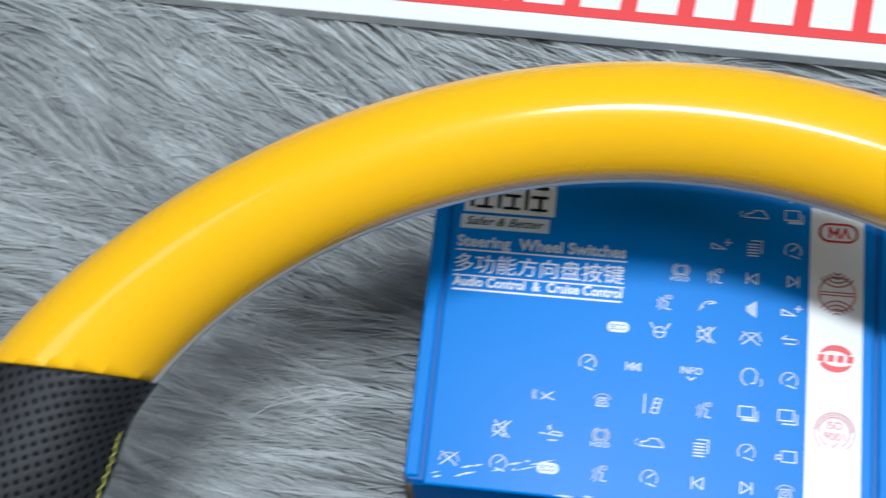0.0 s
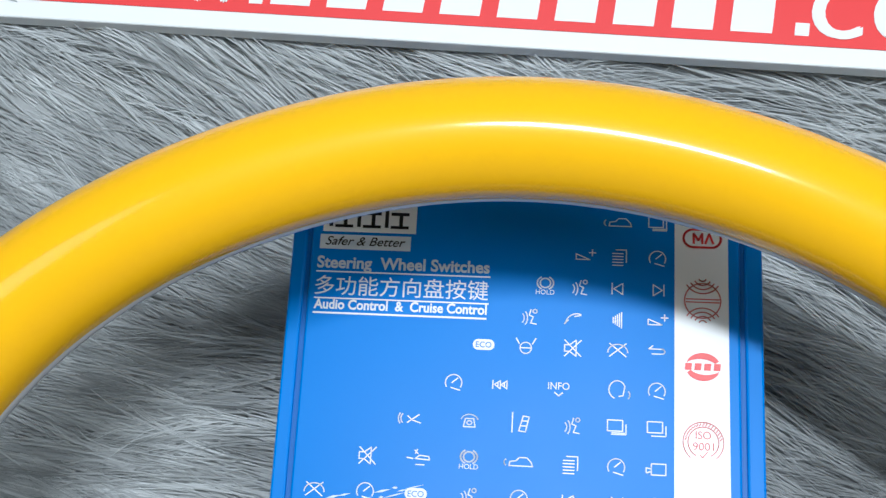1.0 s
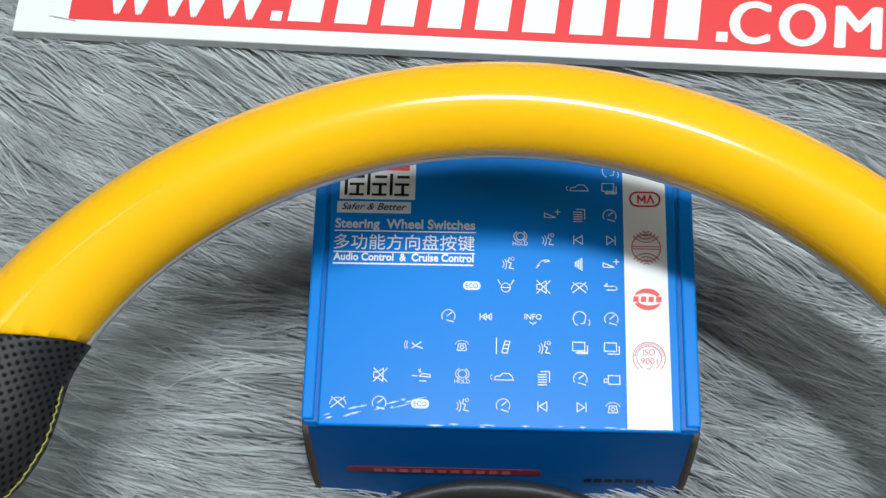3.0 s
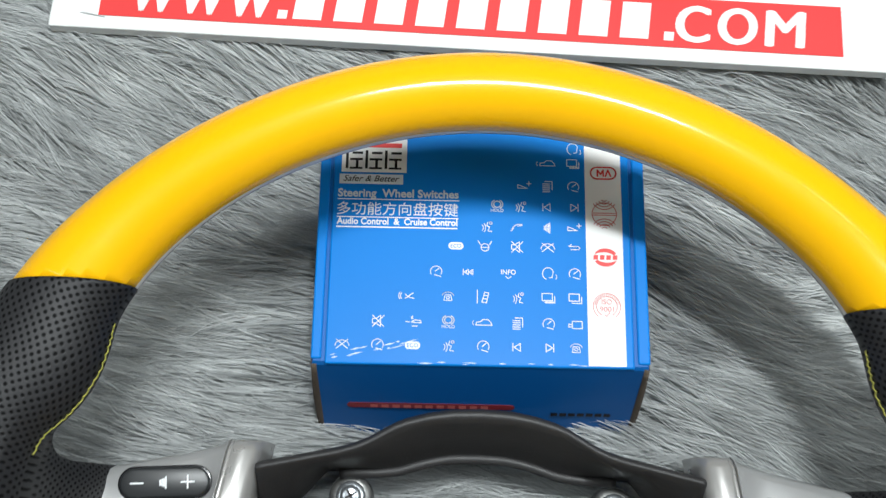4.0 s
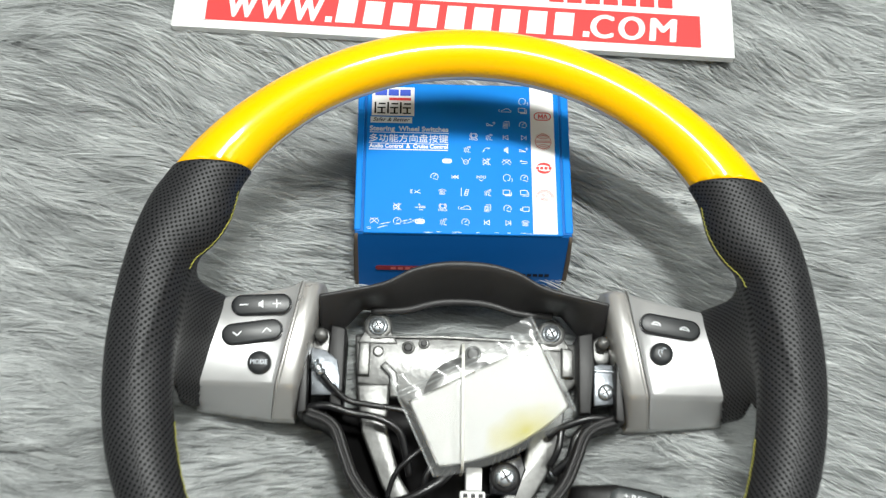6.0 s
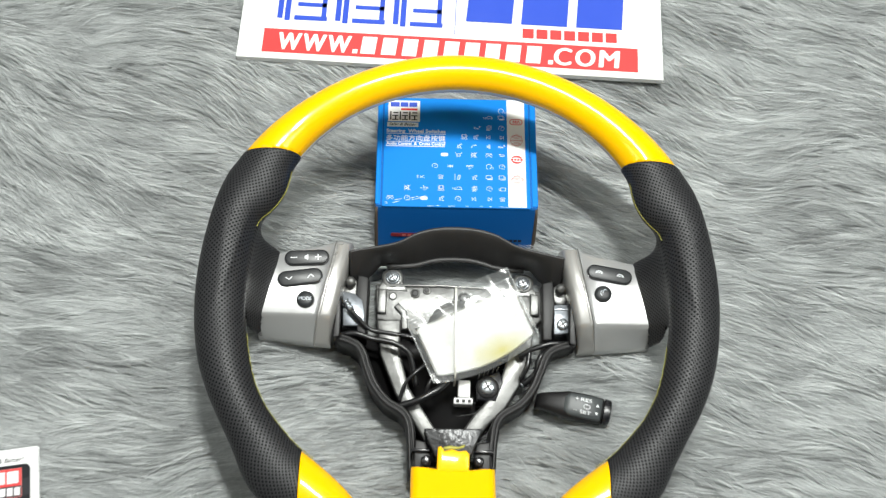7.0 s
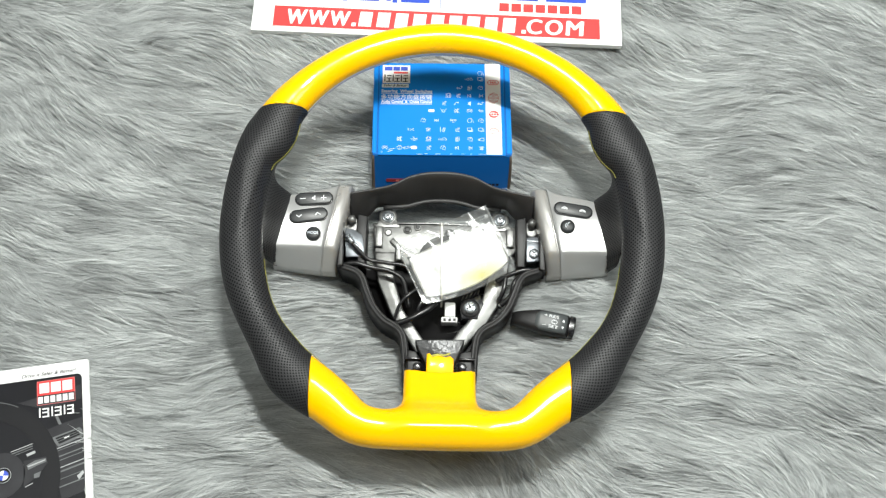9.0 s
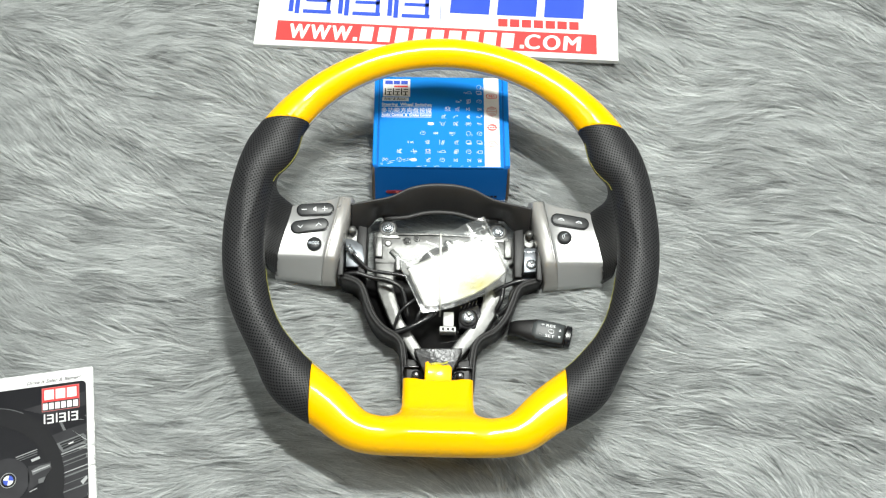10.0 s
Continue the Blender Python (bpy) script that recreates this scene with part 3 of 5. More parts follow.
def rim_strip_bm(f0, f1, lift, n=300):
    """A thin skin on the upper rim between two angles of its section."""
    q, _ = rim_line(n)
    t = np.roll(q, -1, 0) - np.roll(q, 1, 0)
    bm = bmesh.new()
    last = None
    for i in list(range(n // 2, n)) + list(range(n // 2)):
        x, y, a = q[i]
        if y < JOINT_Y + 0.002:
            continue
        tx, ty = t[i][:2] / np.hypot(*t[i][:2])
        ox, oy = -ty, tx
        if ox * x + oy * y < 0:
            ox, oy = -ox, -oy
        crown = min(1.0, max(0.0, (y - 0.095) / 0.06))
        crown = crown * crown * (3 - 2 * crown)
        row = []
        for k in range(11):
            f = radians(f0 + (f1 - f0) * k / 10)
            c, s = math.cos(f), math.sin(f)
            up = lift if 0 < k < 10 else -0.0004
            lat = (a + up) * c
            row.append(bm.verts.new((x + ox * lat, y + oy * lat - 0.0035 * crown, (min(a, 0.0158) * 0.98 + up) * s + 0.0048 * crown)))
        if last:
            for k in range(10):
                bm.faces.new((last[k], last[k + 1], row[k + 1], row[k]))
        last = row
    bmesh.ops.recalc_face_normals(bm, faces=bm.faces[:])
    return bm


def cut(bm, point, normal):
    """Keeps the side against the normal, and closes the cut."""
    r = bmesh.ops.bisect_plane(bm, geom=bm.verts[:] + bm.edges[:] + bm.faces[:], plane_co=point, plane_no=normal, clear_outer=True)
    edges = [e for e in r["geom_cut"] if isinstance(e, bmesh.types.BMEdge) and e.is_valid]
    bmesh.ops.holes_fill(bm, edges=edges, sides=0)


def mirrored(bm, side):
    if side < 0:
        bmesh.ops.scale(bm, vec=(-1, 1, 1), verts=bm.verts[:])
        bmesh.ops.reverse_faces(bm, faces=bm.faces[:])
    return bm


def rim_field(X, Y, Z, swell):
    """Rim field, with the distance along the line, sideways (outwards) and the half width, at each point."""
    q, total = rim_line(500)
    t = np.roll(q, -1, 0) - np.roll(q, 1, 0)
    t = t[:, :2] / np.hypot(t[:, 0], t[:, 1])[:, None]
    out = np.stack([-t[:, 1], t[:, 0]], 1)
    out *= np.sign((out * q[:, :2]).sum(1))[:, None]
    flat = np.stack([X.ravel(), Y.ravel()], 1)
    pts = flat
    if X.ndim == 3:
        pts = np.stack([X[:, :, 0].ravel(), Y[:, :, 0].ravel()], 1)
    lat, along, half = (np.empty(len(pts)) for _ in range(3))
    for i in range(0, len(pts), 4000):
        p = pts[i:i + 4000]
        d = ((p[:, None, :] - q[None, :, :2]) ** 2).sum(2)
        n = d.argmin(1)
        r = p - q[n, :2]
        lat[i:i + 4000] = (r * out[n]).sum(1)
        along[i:i + 4000] = n * total / len(q) + (r * t[n]).sum(1)
        half[i:i + 4000] = q[n, 2] + (q[(n + 1) % len(q), 2] - q[n, 2]) * np.clip((r * t[n]).sum(1) * len(q) / total, -1, 1)
    if X.ndim == 3:
        lat, along, half = (np.repeat(g.reshape(X.shape[:2])[:, :, None], X.shape[2], 2) for g in (lat, along, half))
    else:
        lat, along, half = (g.reshape(X.shape) for g in (lat, along, half))
    A = half + swell
    B = np.minimum(half, 0.0158) * 0.98 + swell
    d = (np.sqrt((lat / A) ** 2 + (Z / B) ** 2) - 1) * np.minimum(A, B)
    return d, along, lat, half


def slab_field(u, hu, w, hw, r):
    """A rounded rectangle in two axes."""
    a, b = np.abs(u) - hu + r, np.abs(w) - hw + r
    return np.hypot(np.maximum(a, 0), np.maximum(b, 0)) + np.minimum(np.maximum(a, b), 0) - r


def grip_field(X, Y, Z):
    """Leather grip that flows into the spoke (side of positive x)."""
    d = rim_field(X, Y, Z, 0.0007)[0]
    f = np.clip((X - cover_outer(Y) + 0.002) / 0.020, 0, 1)
    top, foot = 0.0320, -0.0285
    zt = -0.0478 + 0.0500 * f ** 0.85
    zb = -0.075 + 0.058 * f
    spoke = slab_field(Y - (top + foot) / 2, (top - foot) / 2, Z - (zt + zb) / 2, (zt - zb) / 2, 0.011)
    spoke = np.maximum(spoke, X - 0.149)
    return smooth_union(d, spoke, 0.022)


def lower_field(X, Y, Z):
    """Lacquered lower rim that flows into the lower spoke."""
    d = rim_field(X, Y, Z, 0.0)[0]
    f = np.clip((-0.129 - Y) / 0.046, 0, 1.2)
    zt, zb = -0.0225 + 0.024 * f, -0.042 + 0.026 * f
    neck = slab_field(X, 0.0288, Z - (zt + zb) / 2, (zt - zb) / 2, 0.0065)
    neck = np.maximum(neck, np.maximum(Y + 0.1300 - 0.09 * np.abs(X), -0.170 - Y))
    return smooth_union(d, neck, 0.021)


def grip_uv(bm):
    """Pattern coordinates in metres: along the rim, and round it."""
    co = np.array([v.co[:] for v in bm.verts])
    d, along, lat, half = rim_field(np.abs(co[:, 0]), co[:, 1], co[:, 2], 0.0007)
    ang = np.arctan2(lat, co[:, 2] + 0.002)
    v = half * np.maximum(ang, -1.35) - np.where(lat < 0, np.maximum(0, np.hypot(lat, co[:, 2] + 0.002) - half), 0)
    layer = bm.loops.layers.uv.new("grain")
    bm.verts.index_update()
    for f in bm.faces:
        for loop in f.loops:
            i = loop.vert.index
            loop[layer].uv = (along[i], v[i])
    return bm


def stitching_bm(side):
    """Crossed stitches along the inner edge of a grip, round the thumb openings."""
    q, _ = rim_line(900)
    t = np.roll(q, -1, 0) - np.roll(q, 1, 0)
    path, rows = [], []
    far = np.linspace(0.004, 0.045, 100)
    z = 0.0012
    for i in range(len(q)):
        x, y, a = q[i]
        if x <= 0 or y > JOINT_Y - 0.003 or (x < JOINT_X + 0.004 and y < 0) or -0.0475 < y < 0.0370:
            path.append(None)
            continue
        tx, ty = t[i][:2] / np.hypot(*t[i][:2])
        ox, oy = -ty, tx
        if ox * x + oy * y < 0:
            ox, oy = -ox, -oy
        path.append(len(rows))
        rows.append((x, y, ox, oy))
    r = np.array(rows)
    gx, gy = r[:, 0:1] - r[:, 2:3] * far, r[:, 1:2] - r[:, 3:4] * far
    outside = grip_field(gx.ravel(), gy.ravel(), np.full(gx.size, z)).reshape(gx.shape) > 0
    hit = outside.argmax(1)
    path = [None if p is None or not outside[p].any() else Vector((gx[p, hit[p]], gy[p, hit[p]], z)) for p in path]
    bm = bmesh.new()
    last, k = None, 0
    for p in path:
        if p is None:
            last = None
            continue
        if last is not None and (p - last).length < 0.0011:
            continue
        k += 1
        p = p + Vector((0, 0, 0.0012 if k % 2 else -0.0006))
        if last is not None and (p - last).length < 0.008:
            d = (p - last).normalized()
            for thick, shift in ((0.00026, 0.0), (0.00020, 0.0009)):
                sidev = d.cross(Vector((0, 0, 1))).normalized() * thick
                up = Vector((0, 0, thick))
                off = Vector((0, 0, shift * (1 if k % 2 else -1)))
                ra = [bm.verts.new(last + off + v) for v in (sidev, up, -sidev, -up)]
                rb = [bm.verts.new(p - off + v) for v in (sidev, up, -sidev, -up)]
                for j in range(4):
                    bm.faces.new((ra[j], ra[(j + 1) % 4], rb[(j + 1) % 4], rb[j]))
        last = p
    return mirrored(bm, side)


def cover_outer(y):
    """The x of the silver cover's outer end, at a height y on the wheel."""
    return 0.1305 + 0.0115 * (0.031 - y) / 0.0493


def cover_inner(y):
    return 0.0896 + 0.0150 * (0.040 - y) / 0.077


def silver_section(f, x_of, drop=0.0):
    """A section of the spoke cover; f runs from the outer end (0) to the inner end (1)."""
    top, foot = 0.0315 + 0.009 * f + 0.002 * max(0.0, (f - 0.8) / 0.2) ** 2, -0.0285 - 0.004 * f
    h = -0.0445 - 0.001 * f + 0.0016 * max(0.0, (f - 0.9) / 0.1) ** 2 - drop
    pts = [(top, -0.075), (top, h - 0.006), (top - 0.0012, h - 0.002), (top - 0.004, h), (0.003, h + 0.0006), (-0.0155, h),
           (-0.0176, h - 0.0008), (-0.0190, h - 0.0030), (foot + 0.001, -0.064), (foot, -0.068), (foot, -0.078)]
    return [(x_of(y), y, z) for y, z in pts]


def build_wheel():
    wheel = empty("steering_wheel", WHEEL, "yellow and black leather sports steering wheel with bare open hub", "steering wheel")

    # lacquered rim pieces
    bm = rim_bm(0.0)
    cut(bm, (0, JOINT_Y, 0), (0, -1, 0))
    upper = part("upper_rim", bm, M_YELLOW, wheel, "glossy yellow lacquered upper rim")
    # a light grey strip stands in for the lacquer's reflection along the inner edge
    part("rim_shine", rim_strip_bm(177, 232, 0.0004), M_RIM_SHINE, upper, "grey strip painted as the shine under the rim's inner edge")
    bm = moulded_bm(lower_field, (-0.112, -0.205, -0.05), (0.112, -0.115, 0.022), 0.0017)
    cut(bm, (JOINT_X, 0, 0), (1, 0, 0))
    cut(bm, (-JOINT_X, 0, 0), (-1, 0, 0))
    part("lower_rim", bm, M_YELLOW, wheel, "glossy yellow lacquered flat-bottomed lower rim and spoke")
    # leather grips, which run on over the spokes, with their seams
    mould = moulded_bm(grip_field, (0.095, -0.175, -0.085), (0.185, 0.096, 0.022), 0.0018)
    cut(mould, (0, JOINT_Y - 0.0003, 0), (0, 1, 0))
    cut(mould, (JOINT_X + 0.0003, 0, 0), (-1, 0, 0))
    for side in (1, -1):
        bm = mould.copy()
        inner = [f for f in bm.faces if -0.033 < f.calc_center_median().y < 0.036 and f.calc_center_median().x < cover_outer(f.calc_center_median().y) - 0.0025]
        bmesh.ops.delete(bm, geom=inner, context="FACES")
        grip = part("grip", mirrored(grip_uv(bm), side), M_LEATHER, wheel, "black perforated leather grip")
        tagged(part("stitching", stitching_bm(side), M_THREAD, grip, "yellow-green crossed stitching"), kind="stuff")
        # silver cover and its trim
        rings = [silver_section(f, lambda y, f=f: cover_outer(y) + f * (cover_inner(y) - cover_outer(y)))
                 for f in (0, 0.02, 0.25, 0.5, 0.75, 0.93, 0.98, 1.0)]
        part("spoke_cover", mirrored(loft_bm(rings), side), M_SILVER, wheel, "silver plastic switch cover", fold=0.75)
        part("cover_groove", mirrored(loft_bm([silver_section(1.0, lambda y, o=o: cover_inner(y) - o, 0.0026) for o in (0.0002, 0.0014)]), side), M_SILVER_DARK, wheel)
        rings = [silver_section(1.0, lambda y, o=o: cover_inner(y) - o, d) for o, d in ((0.0012, 0.005), (0.0014, 0.0026), (0.0024, 0.0018), (0.0085, 0.0028), (0.0108, 0.0050), (0.0120, 0.0095), (0.0124, 0.019))]
        part("cover_trim", mirrored(loft_bm(rings), side), M_SILVER_DARK, wheel, "silver inner trim strip", fold=0.75)
    build_switches(wheel)
    build_neck(wheel)
    build_hub(wheel)
    build_stalk(wheel)
    return wheel


FACE = -0.0440


def build_switches(wheel):
    def rocker(cx, cy, half, r, angle, marks):
        body = part("rocker_switch", prism_bm(pill_outline(cx, cy, half, r, angle), FACE - 0.006, FACE + 0.0014, 0.0009), M_BUTTON, wheel,
                    "dark rubber rocker switch")
        part("switch_surround", prism_bm(pill_outline(cx, cy, half, r + 0.0006, angle), FACE - 0.006, FACE + 0.0006, 0.0002), M_BLACK_GLOSS, body)
        ca, sa = math.cos(angle), math.sin(angle)
        for dx, paths in marks:
            moved = [[(cx + (px + dx) * ca - py * sa, cy + (px + dx) * sa + py * ca) for px, py in path] for path in paths]
            part("switch_mark", stroke_bm(moved, 0.0006, FACE + 0.0018), M_PRINT_WHITE, body, smooth=False)

    s = 0.0022
    minus, plus = [[(-s, 0), (s, 0)]], [[(-s, 0), (s, 0)], [(0, -s), (0, s)]]
    speaker = [[(-s * .6, -s * .4), (-s * .6, s * .4)], [(-s * .3, -s * .5), (-s * .3, s * .5)], [(0, -s * .6), (0, s * .6)], [(s * .3, -s * .9), (s * .3, s * .9)]]
    down, up = [[(-s, s * .4), (0, -s * .5), (s, s * .4)]], [[(-s, -s * .5), (0, s * .5), (s, -s * .5)]]
    rocker(-0.1102, 0.0262, 0.0105, 0.0053, radians(4), [(-0.0095, minus), (0.0, speaker), (0.0082, plus)])
    rocker(-0.1142, 0.0108, 0.0105, 0.0055, radians(9), [(-0.0080, down), (0.0078, up)])
    hook = [arc(0, -0.001, 0.0026, 0.0022, 20, 160), arc(0, -0.001, 0.0022, 0.0017, 10, 170), [(-0.0026, -0.0004), (-0.0014, -0.0004)], [(0.0014, -0.0004), (0.0026, -0.0004)], [(-0.0008, -0.0004), (0.0008, -0.0004)]]
    rocker(0.1123, 0.0210, 0.0110, 0.0052, radians(-9), [(-0.0078, hook), (0.0078, hook)])
    for x, y in ((-0.1094, -0.0056), (0.1074, 0.0060)):
        b = part("round_button", disc_bm(x, y, FACE + 0.0012, 0.0064, 0.006, dome=0.0012), M_BUTTON, wheel, "dark round push button")
        if x < 0:
            text_part("button_word", "MODE", 0.0036, pose(x - 0.0045, y - 0.0013, FACE + 0.0026), M_GREY_PRINT, b, width=0.009)
        else:
            part("button_mark", stroke_bm([arc(x, y, 0.0022, 0.0022, 120, 240), arc(x + 0.0012, y + 0.0006, 0.0016, 0.0022, 60, 200)], 0.0004, FACE + 0.0026), M_GREY_PRINT, b, smooth=False)


def build_neck(wheel):
    part("spoke_tab", prism_bm([(-0.0112, -0.1330), (0.0110, -0.1330), (0.0110, -0.1175), (0.0085, -0.1152), (0.004, -0.1160), (-0.001, -0.1146), (-0.006, -0.1160), (-0.0085, -0.1128), (-0.0108, -0.1136)], -0.046, -0.0255, 0.0012), M_YELLOW, wheel,
         "chipped yellow tab")
    plate = part("spoke_plate", prism_bm([(-0.0205, -0.0985), (0.0200, -0.0975), (0.0190, -0.1010), (0.0120, -0.1180), (-0.0120, -0.1180), (-0.0195, -0.1020)], -0.056, -0.0380, 0.0010), M_TAR, wheel, "dark smeared bracket plate")
    part("paint_scuff", prism_bm([(-0.0085, -0.1118), (-0.002, -0.1102), (0.004, -0.1108), (0.0085, -0.1090), (0.0075, -0.1112), (0.003, -0.1124), (-0.006, -0.1128)], -0.0381, -0.0377), M_THREAD, plate, "yellow paint scuff")
    for side in (1, -1):
        part("foot_clip", mirrored(prism_bm([(0.0165, -0.1060), (0.0265, -0.1040), (0.0270, -0.1290), (0.0150, -0.1290), (0.0150, -0.1180)], -0.070, -0.0500, 0.001), side), M_BLACK, wheel)
        part("clip_post", disc_bm(0.0185 * side, -0.1195, -0.0440, 0.0036, 0.016, 18, 0.0004), M_BLACK_GLOSS, wheel)
        part("clip_bar", mirrored(box_bm(0.0150, 0.0290, -0.1130, -0.1112, -0.058, -0.0465, 0.0004), side), M_BLACK_GLOSS, wheel)


def shroud_top(x):
    """Outer edge of the shroud: a broad dome between two straight shoulders."""
    return float(np.interp(abs(x), (0, 0.010, 0.0187, 0.0265, 0.031, 0.036, 0.0405, 0.045, 0.051, 0.0865), (0.0556, 0.0552, 0.0538, 0.0516, 0.0498, 0.0468, 0.0442, 0.0422, 0.0404, 0.0325)))


def shroud_foot(x):
    """Edge of the opening below the dome."""
    return float(np.interp(abs(x), (0, 0.010, 0.016, 0.022, 0.030, 0.038, 0.057, 0.064, 0.072), (0.0408, 0.0404, 0.0394, 0.0378, 0.0352, 0.0342, 0.0335, 0.0250, 0.0180)))


def build_hub(wheel):
    # upper shroud: a curved black wall that leans over the opening
    rings = []
    for k in range(91):
        x = -0.0795 + 0.159 * k / 90
        t, f = shroud_top(x), shroud_foot(x)
        wide = 0.0022 + 0.0010 * math.exp(-(x / 0.036) ** 2)
        rings.append([(x, t + 0.002, -0.080), (x, t + 0.001, -0.052), (x, t, -0.0466), (x, t - 0.0014, -0.0450), (x, t - wide, -0.0458), (x, t - wide - 0.0016, -0.0485),
                      (x, min(t - wide - 0.002, t * 0.42 + f * 0.58), -0.057), (x, f + 0.0012, -0.0745), (x, f, -0.0780), (x, f + 0.002, -0.0805)])
    part("upper_shroud", loft_bm(rings), M_SHROUD, wheel, "black plastic upper hub shroud")
    lip = [(x, shroud_foot(x) - 0.0006, -0.0770) for x in np.linspace(-0.052, 0.052, 40)]
    part("shroud_lip", tube_bm(lip, 0.0021, 10), M_SHROUD, wheel, "rounded lip of the shroud")
    # lower shroud: a grooved wall that narrows to the lower spoke
    half = [(0.0865, -0.0305, 0), (0.0720, -0.0365, 0), (0.0660, -0.050, 0), (0.0600, -0.064, 0), (0.0500, -0.0765, 0), (0.0365, -0.0855, 0), (0.0325, -0.098, 0), (0.0305, -0.128, 0)]
    for side in (1, -1):
        rings = []
        pts = spline([(x * side, y, z) for x, y, z in half], 40)
        for i, p in enumerate(pts):
            d = (pts[min(i + 1, 39)] - pts[max(i - 1, 0)]).normalized()
            n = Vector((-d.y, d.x, 0)) * side
            if n.x * side > 0:
                n = -n
            prof = [(-0.0005, -0.100), (-0.0005, -0.062), (0.0005, -0.0595), (0.0022, -0.0592), (0.0026, -0.0606), (0.0032, -0.0606), (0.0036, -0.0596), (0.0056, -0.0605), (0.0062, -0.064), (0.0066, -0.100)]
            rings.append([p + n * a + Vector((0, 0, h)) for a, h in prof])
        part("lower_shroud", loft_bm(rings), M_BLACK, wheel, "black grooved plastic lower hub shroud")
    tray = [(x - 0.004, y) for x, y, _ in half]
    tray = [(0.080, -0.020)] + tray + [(-x, y) for x, y in tray[::-1]] + [(-0.080, -0.020)]
    part("hub_tray", prism_bm(tray, -0.105, -0.0945), M_BLACK, wheel, "black hub tray")
    # cast armature
    alu = part("armature_plate", prism_bm([(-0.0605, 0.0195), (-0.0400, 0.0205), (0.0200, 0.0210), (0.0665, 0.0180), (0.0675, -0.004), (0.058, -0.012), (0.036, -0.020), (-0.030, -0.020), (-0.0405, -0.0100), (-0.0585, -0.0085)], -0.096, -0.0805, 0.0014),
               M_ALU, wheel, "rough cast aluminium armature")
    part("boss", disc_bm(0.004, -0.016, -0.0795, 0.026, 0.014, 32, 0.0), M_ALU, alu)
    part("cast_rib", prism_bm([(-0.0580, 0.0150), (-0.0515, 0.0150), (-0.0515, -0.004), (-0.0580, -0.004)], -0.082, -0.0765, 0.0010), M_ALU, alu)
    part("cast_rib", prism_bm([(0.0570, 0.0150), (0.0640, 0.0140), (0.0640, -0.002), (0.0570, -0.002)], -0.082, -0.0765, 0.0010), M_ALU, alu)
    part("cast_rib", ribbon_bm([(-0.052, 0.0185, 0.0008), (-0.010, 0.0196, 0.0008), (0.052, 0.0180, 0.0008)], -0.082, -0.0785, 0.0004), M_ALU, alu)
    part("cast_rib", ribbon_bm([(-0.0440, 0.0030, 0.0022), (-0.0380, -0.0030, 0.0025), (-0.0370, -0.0160, 0.0025)], -0.084, -0.0770, 0.0009), M_ALU, alu)
    part("cast_rib", ribbon_bm([(0.0400, 0.0060, 0.0016), (0.0480, -0.0020, 0.0018), (0.0500, -0.0140, 0.0018)], -0.084, -0.0775, 0.0008), M_ALU, alu)
    ring = part("cast_ring", disc_bm(-0.0470, 0.0105, -0.0796, 0.0032, 0.003, 20, 0.0), M_ALU, alu)
    for pts in ([(-0.049, -0.0085, 0.0080), (-0.0475, -0.034, 0.0062), (-0.0370, -0.063, 0.0048), (-0.0290, -0.0745, 0.0046), (-0.0150, -0.096, 0.0048)],
                [(0.0510, -0.0090, 0.0082), (0.0490, -0.034, 0.0070), (0.0425, -0.054, 0.0062), (0.0330, -0.0705, 0.0060), (0.0215, -0.0825, 0.0056), (0.0120, -0.0960, 0.0052)]):
        part("armature_arm", ribbon_bm([(x, y, w * 1.18) for x, y, w in pts], -0.094, -0.0780, 0.0016), M_ALU, wheel, "rough cast aluminium arm")
    for x, y in ((-0.0476, 0.0249), (0.0515, 0.0236)):
        ear = part("mounting_ear", disc_bm(x, y, -0.0790, 0.0082, 0.012, 28, 0.0), M_ALU, wheel)
        part("ear_web", prism_bm([(x - 0.0115, y - 0.010), (x + 0.0115, y - 0.010), (x + 0.0072, y - 0.002), (x - 0.0072, y - 0.002)], -0.092, -0.0793, 0.0008), M_ALU, ear)
        part("washer", disc_bm(x, y, -0.0778, 0.0056, 0.003, 24, 0.0), M_STEEL, ear)
        screw(x, y, -0.0765, 0.0040, wheel)
    screw(0.0258, -0.0588, -0.0735, 0.0056, wheel)
    relay = part("relay", prism_bm([(0.0170, -0.0535), (0.0345, -0.0455), (0.0375, -0.0540), (0.0320, -0.0690), (0.0180, -0.0680)], -0.095, -0.0775, 0.0012), M_BLACK_GLOSS, wheel, "black moulded contact block")
    for k in range(5):
        part("relay_rib", ribbon_bm([(0.0185 + 0.0034 * k, -0.0525 + 0.0014 * k, 0.0006), (0.0200 + 0.0034 * k, -0.0480 + 0.0014 * k, 0.0006)], -0.078, -0.0755, 0.0002), M_BLACK_GLOSS, relay)
    part("relay_collar", disc_bm(0.0258, -0.0588, -0.0762, 0.0084, 0.004, 28, 0.0), M_BLACK, relay)
    for x, y, r in ((-0.0300, 0.0132, 0.0026), (-0.0212, 0.0158, 0.0020), (0.0070, 0.0105, 0.0036)):
        rim = part("bore_rim", disc_bm(x, y, -0.0796, r + 0.0012, 0.003, 20, 0.0), M_ALU, alu)
        part("bore", disc_bm(x, y, -0.0790, r, 0.003, 18, 0.0), M_BLACK, rim)
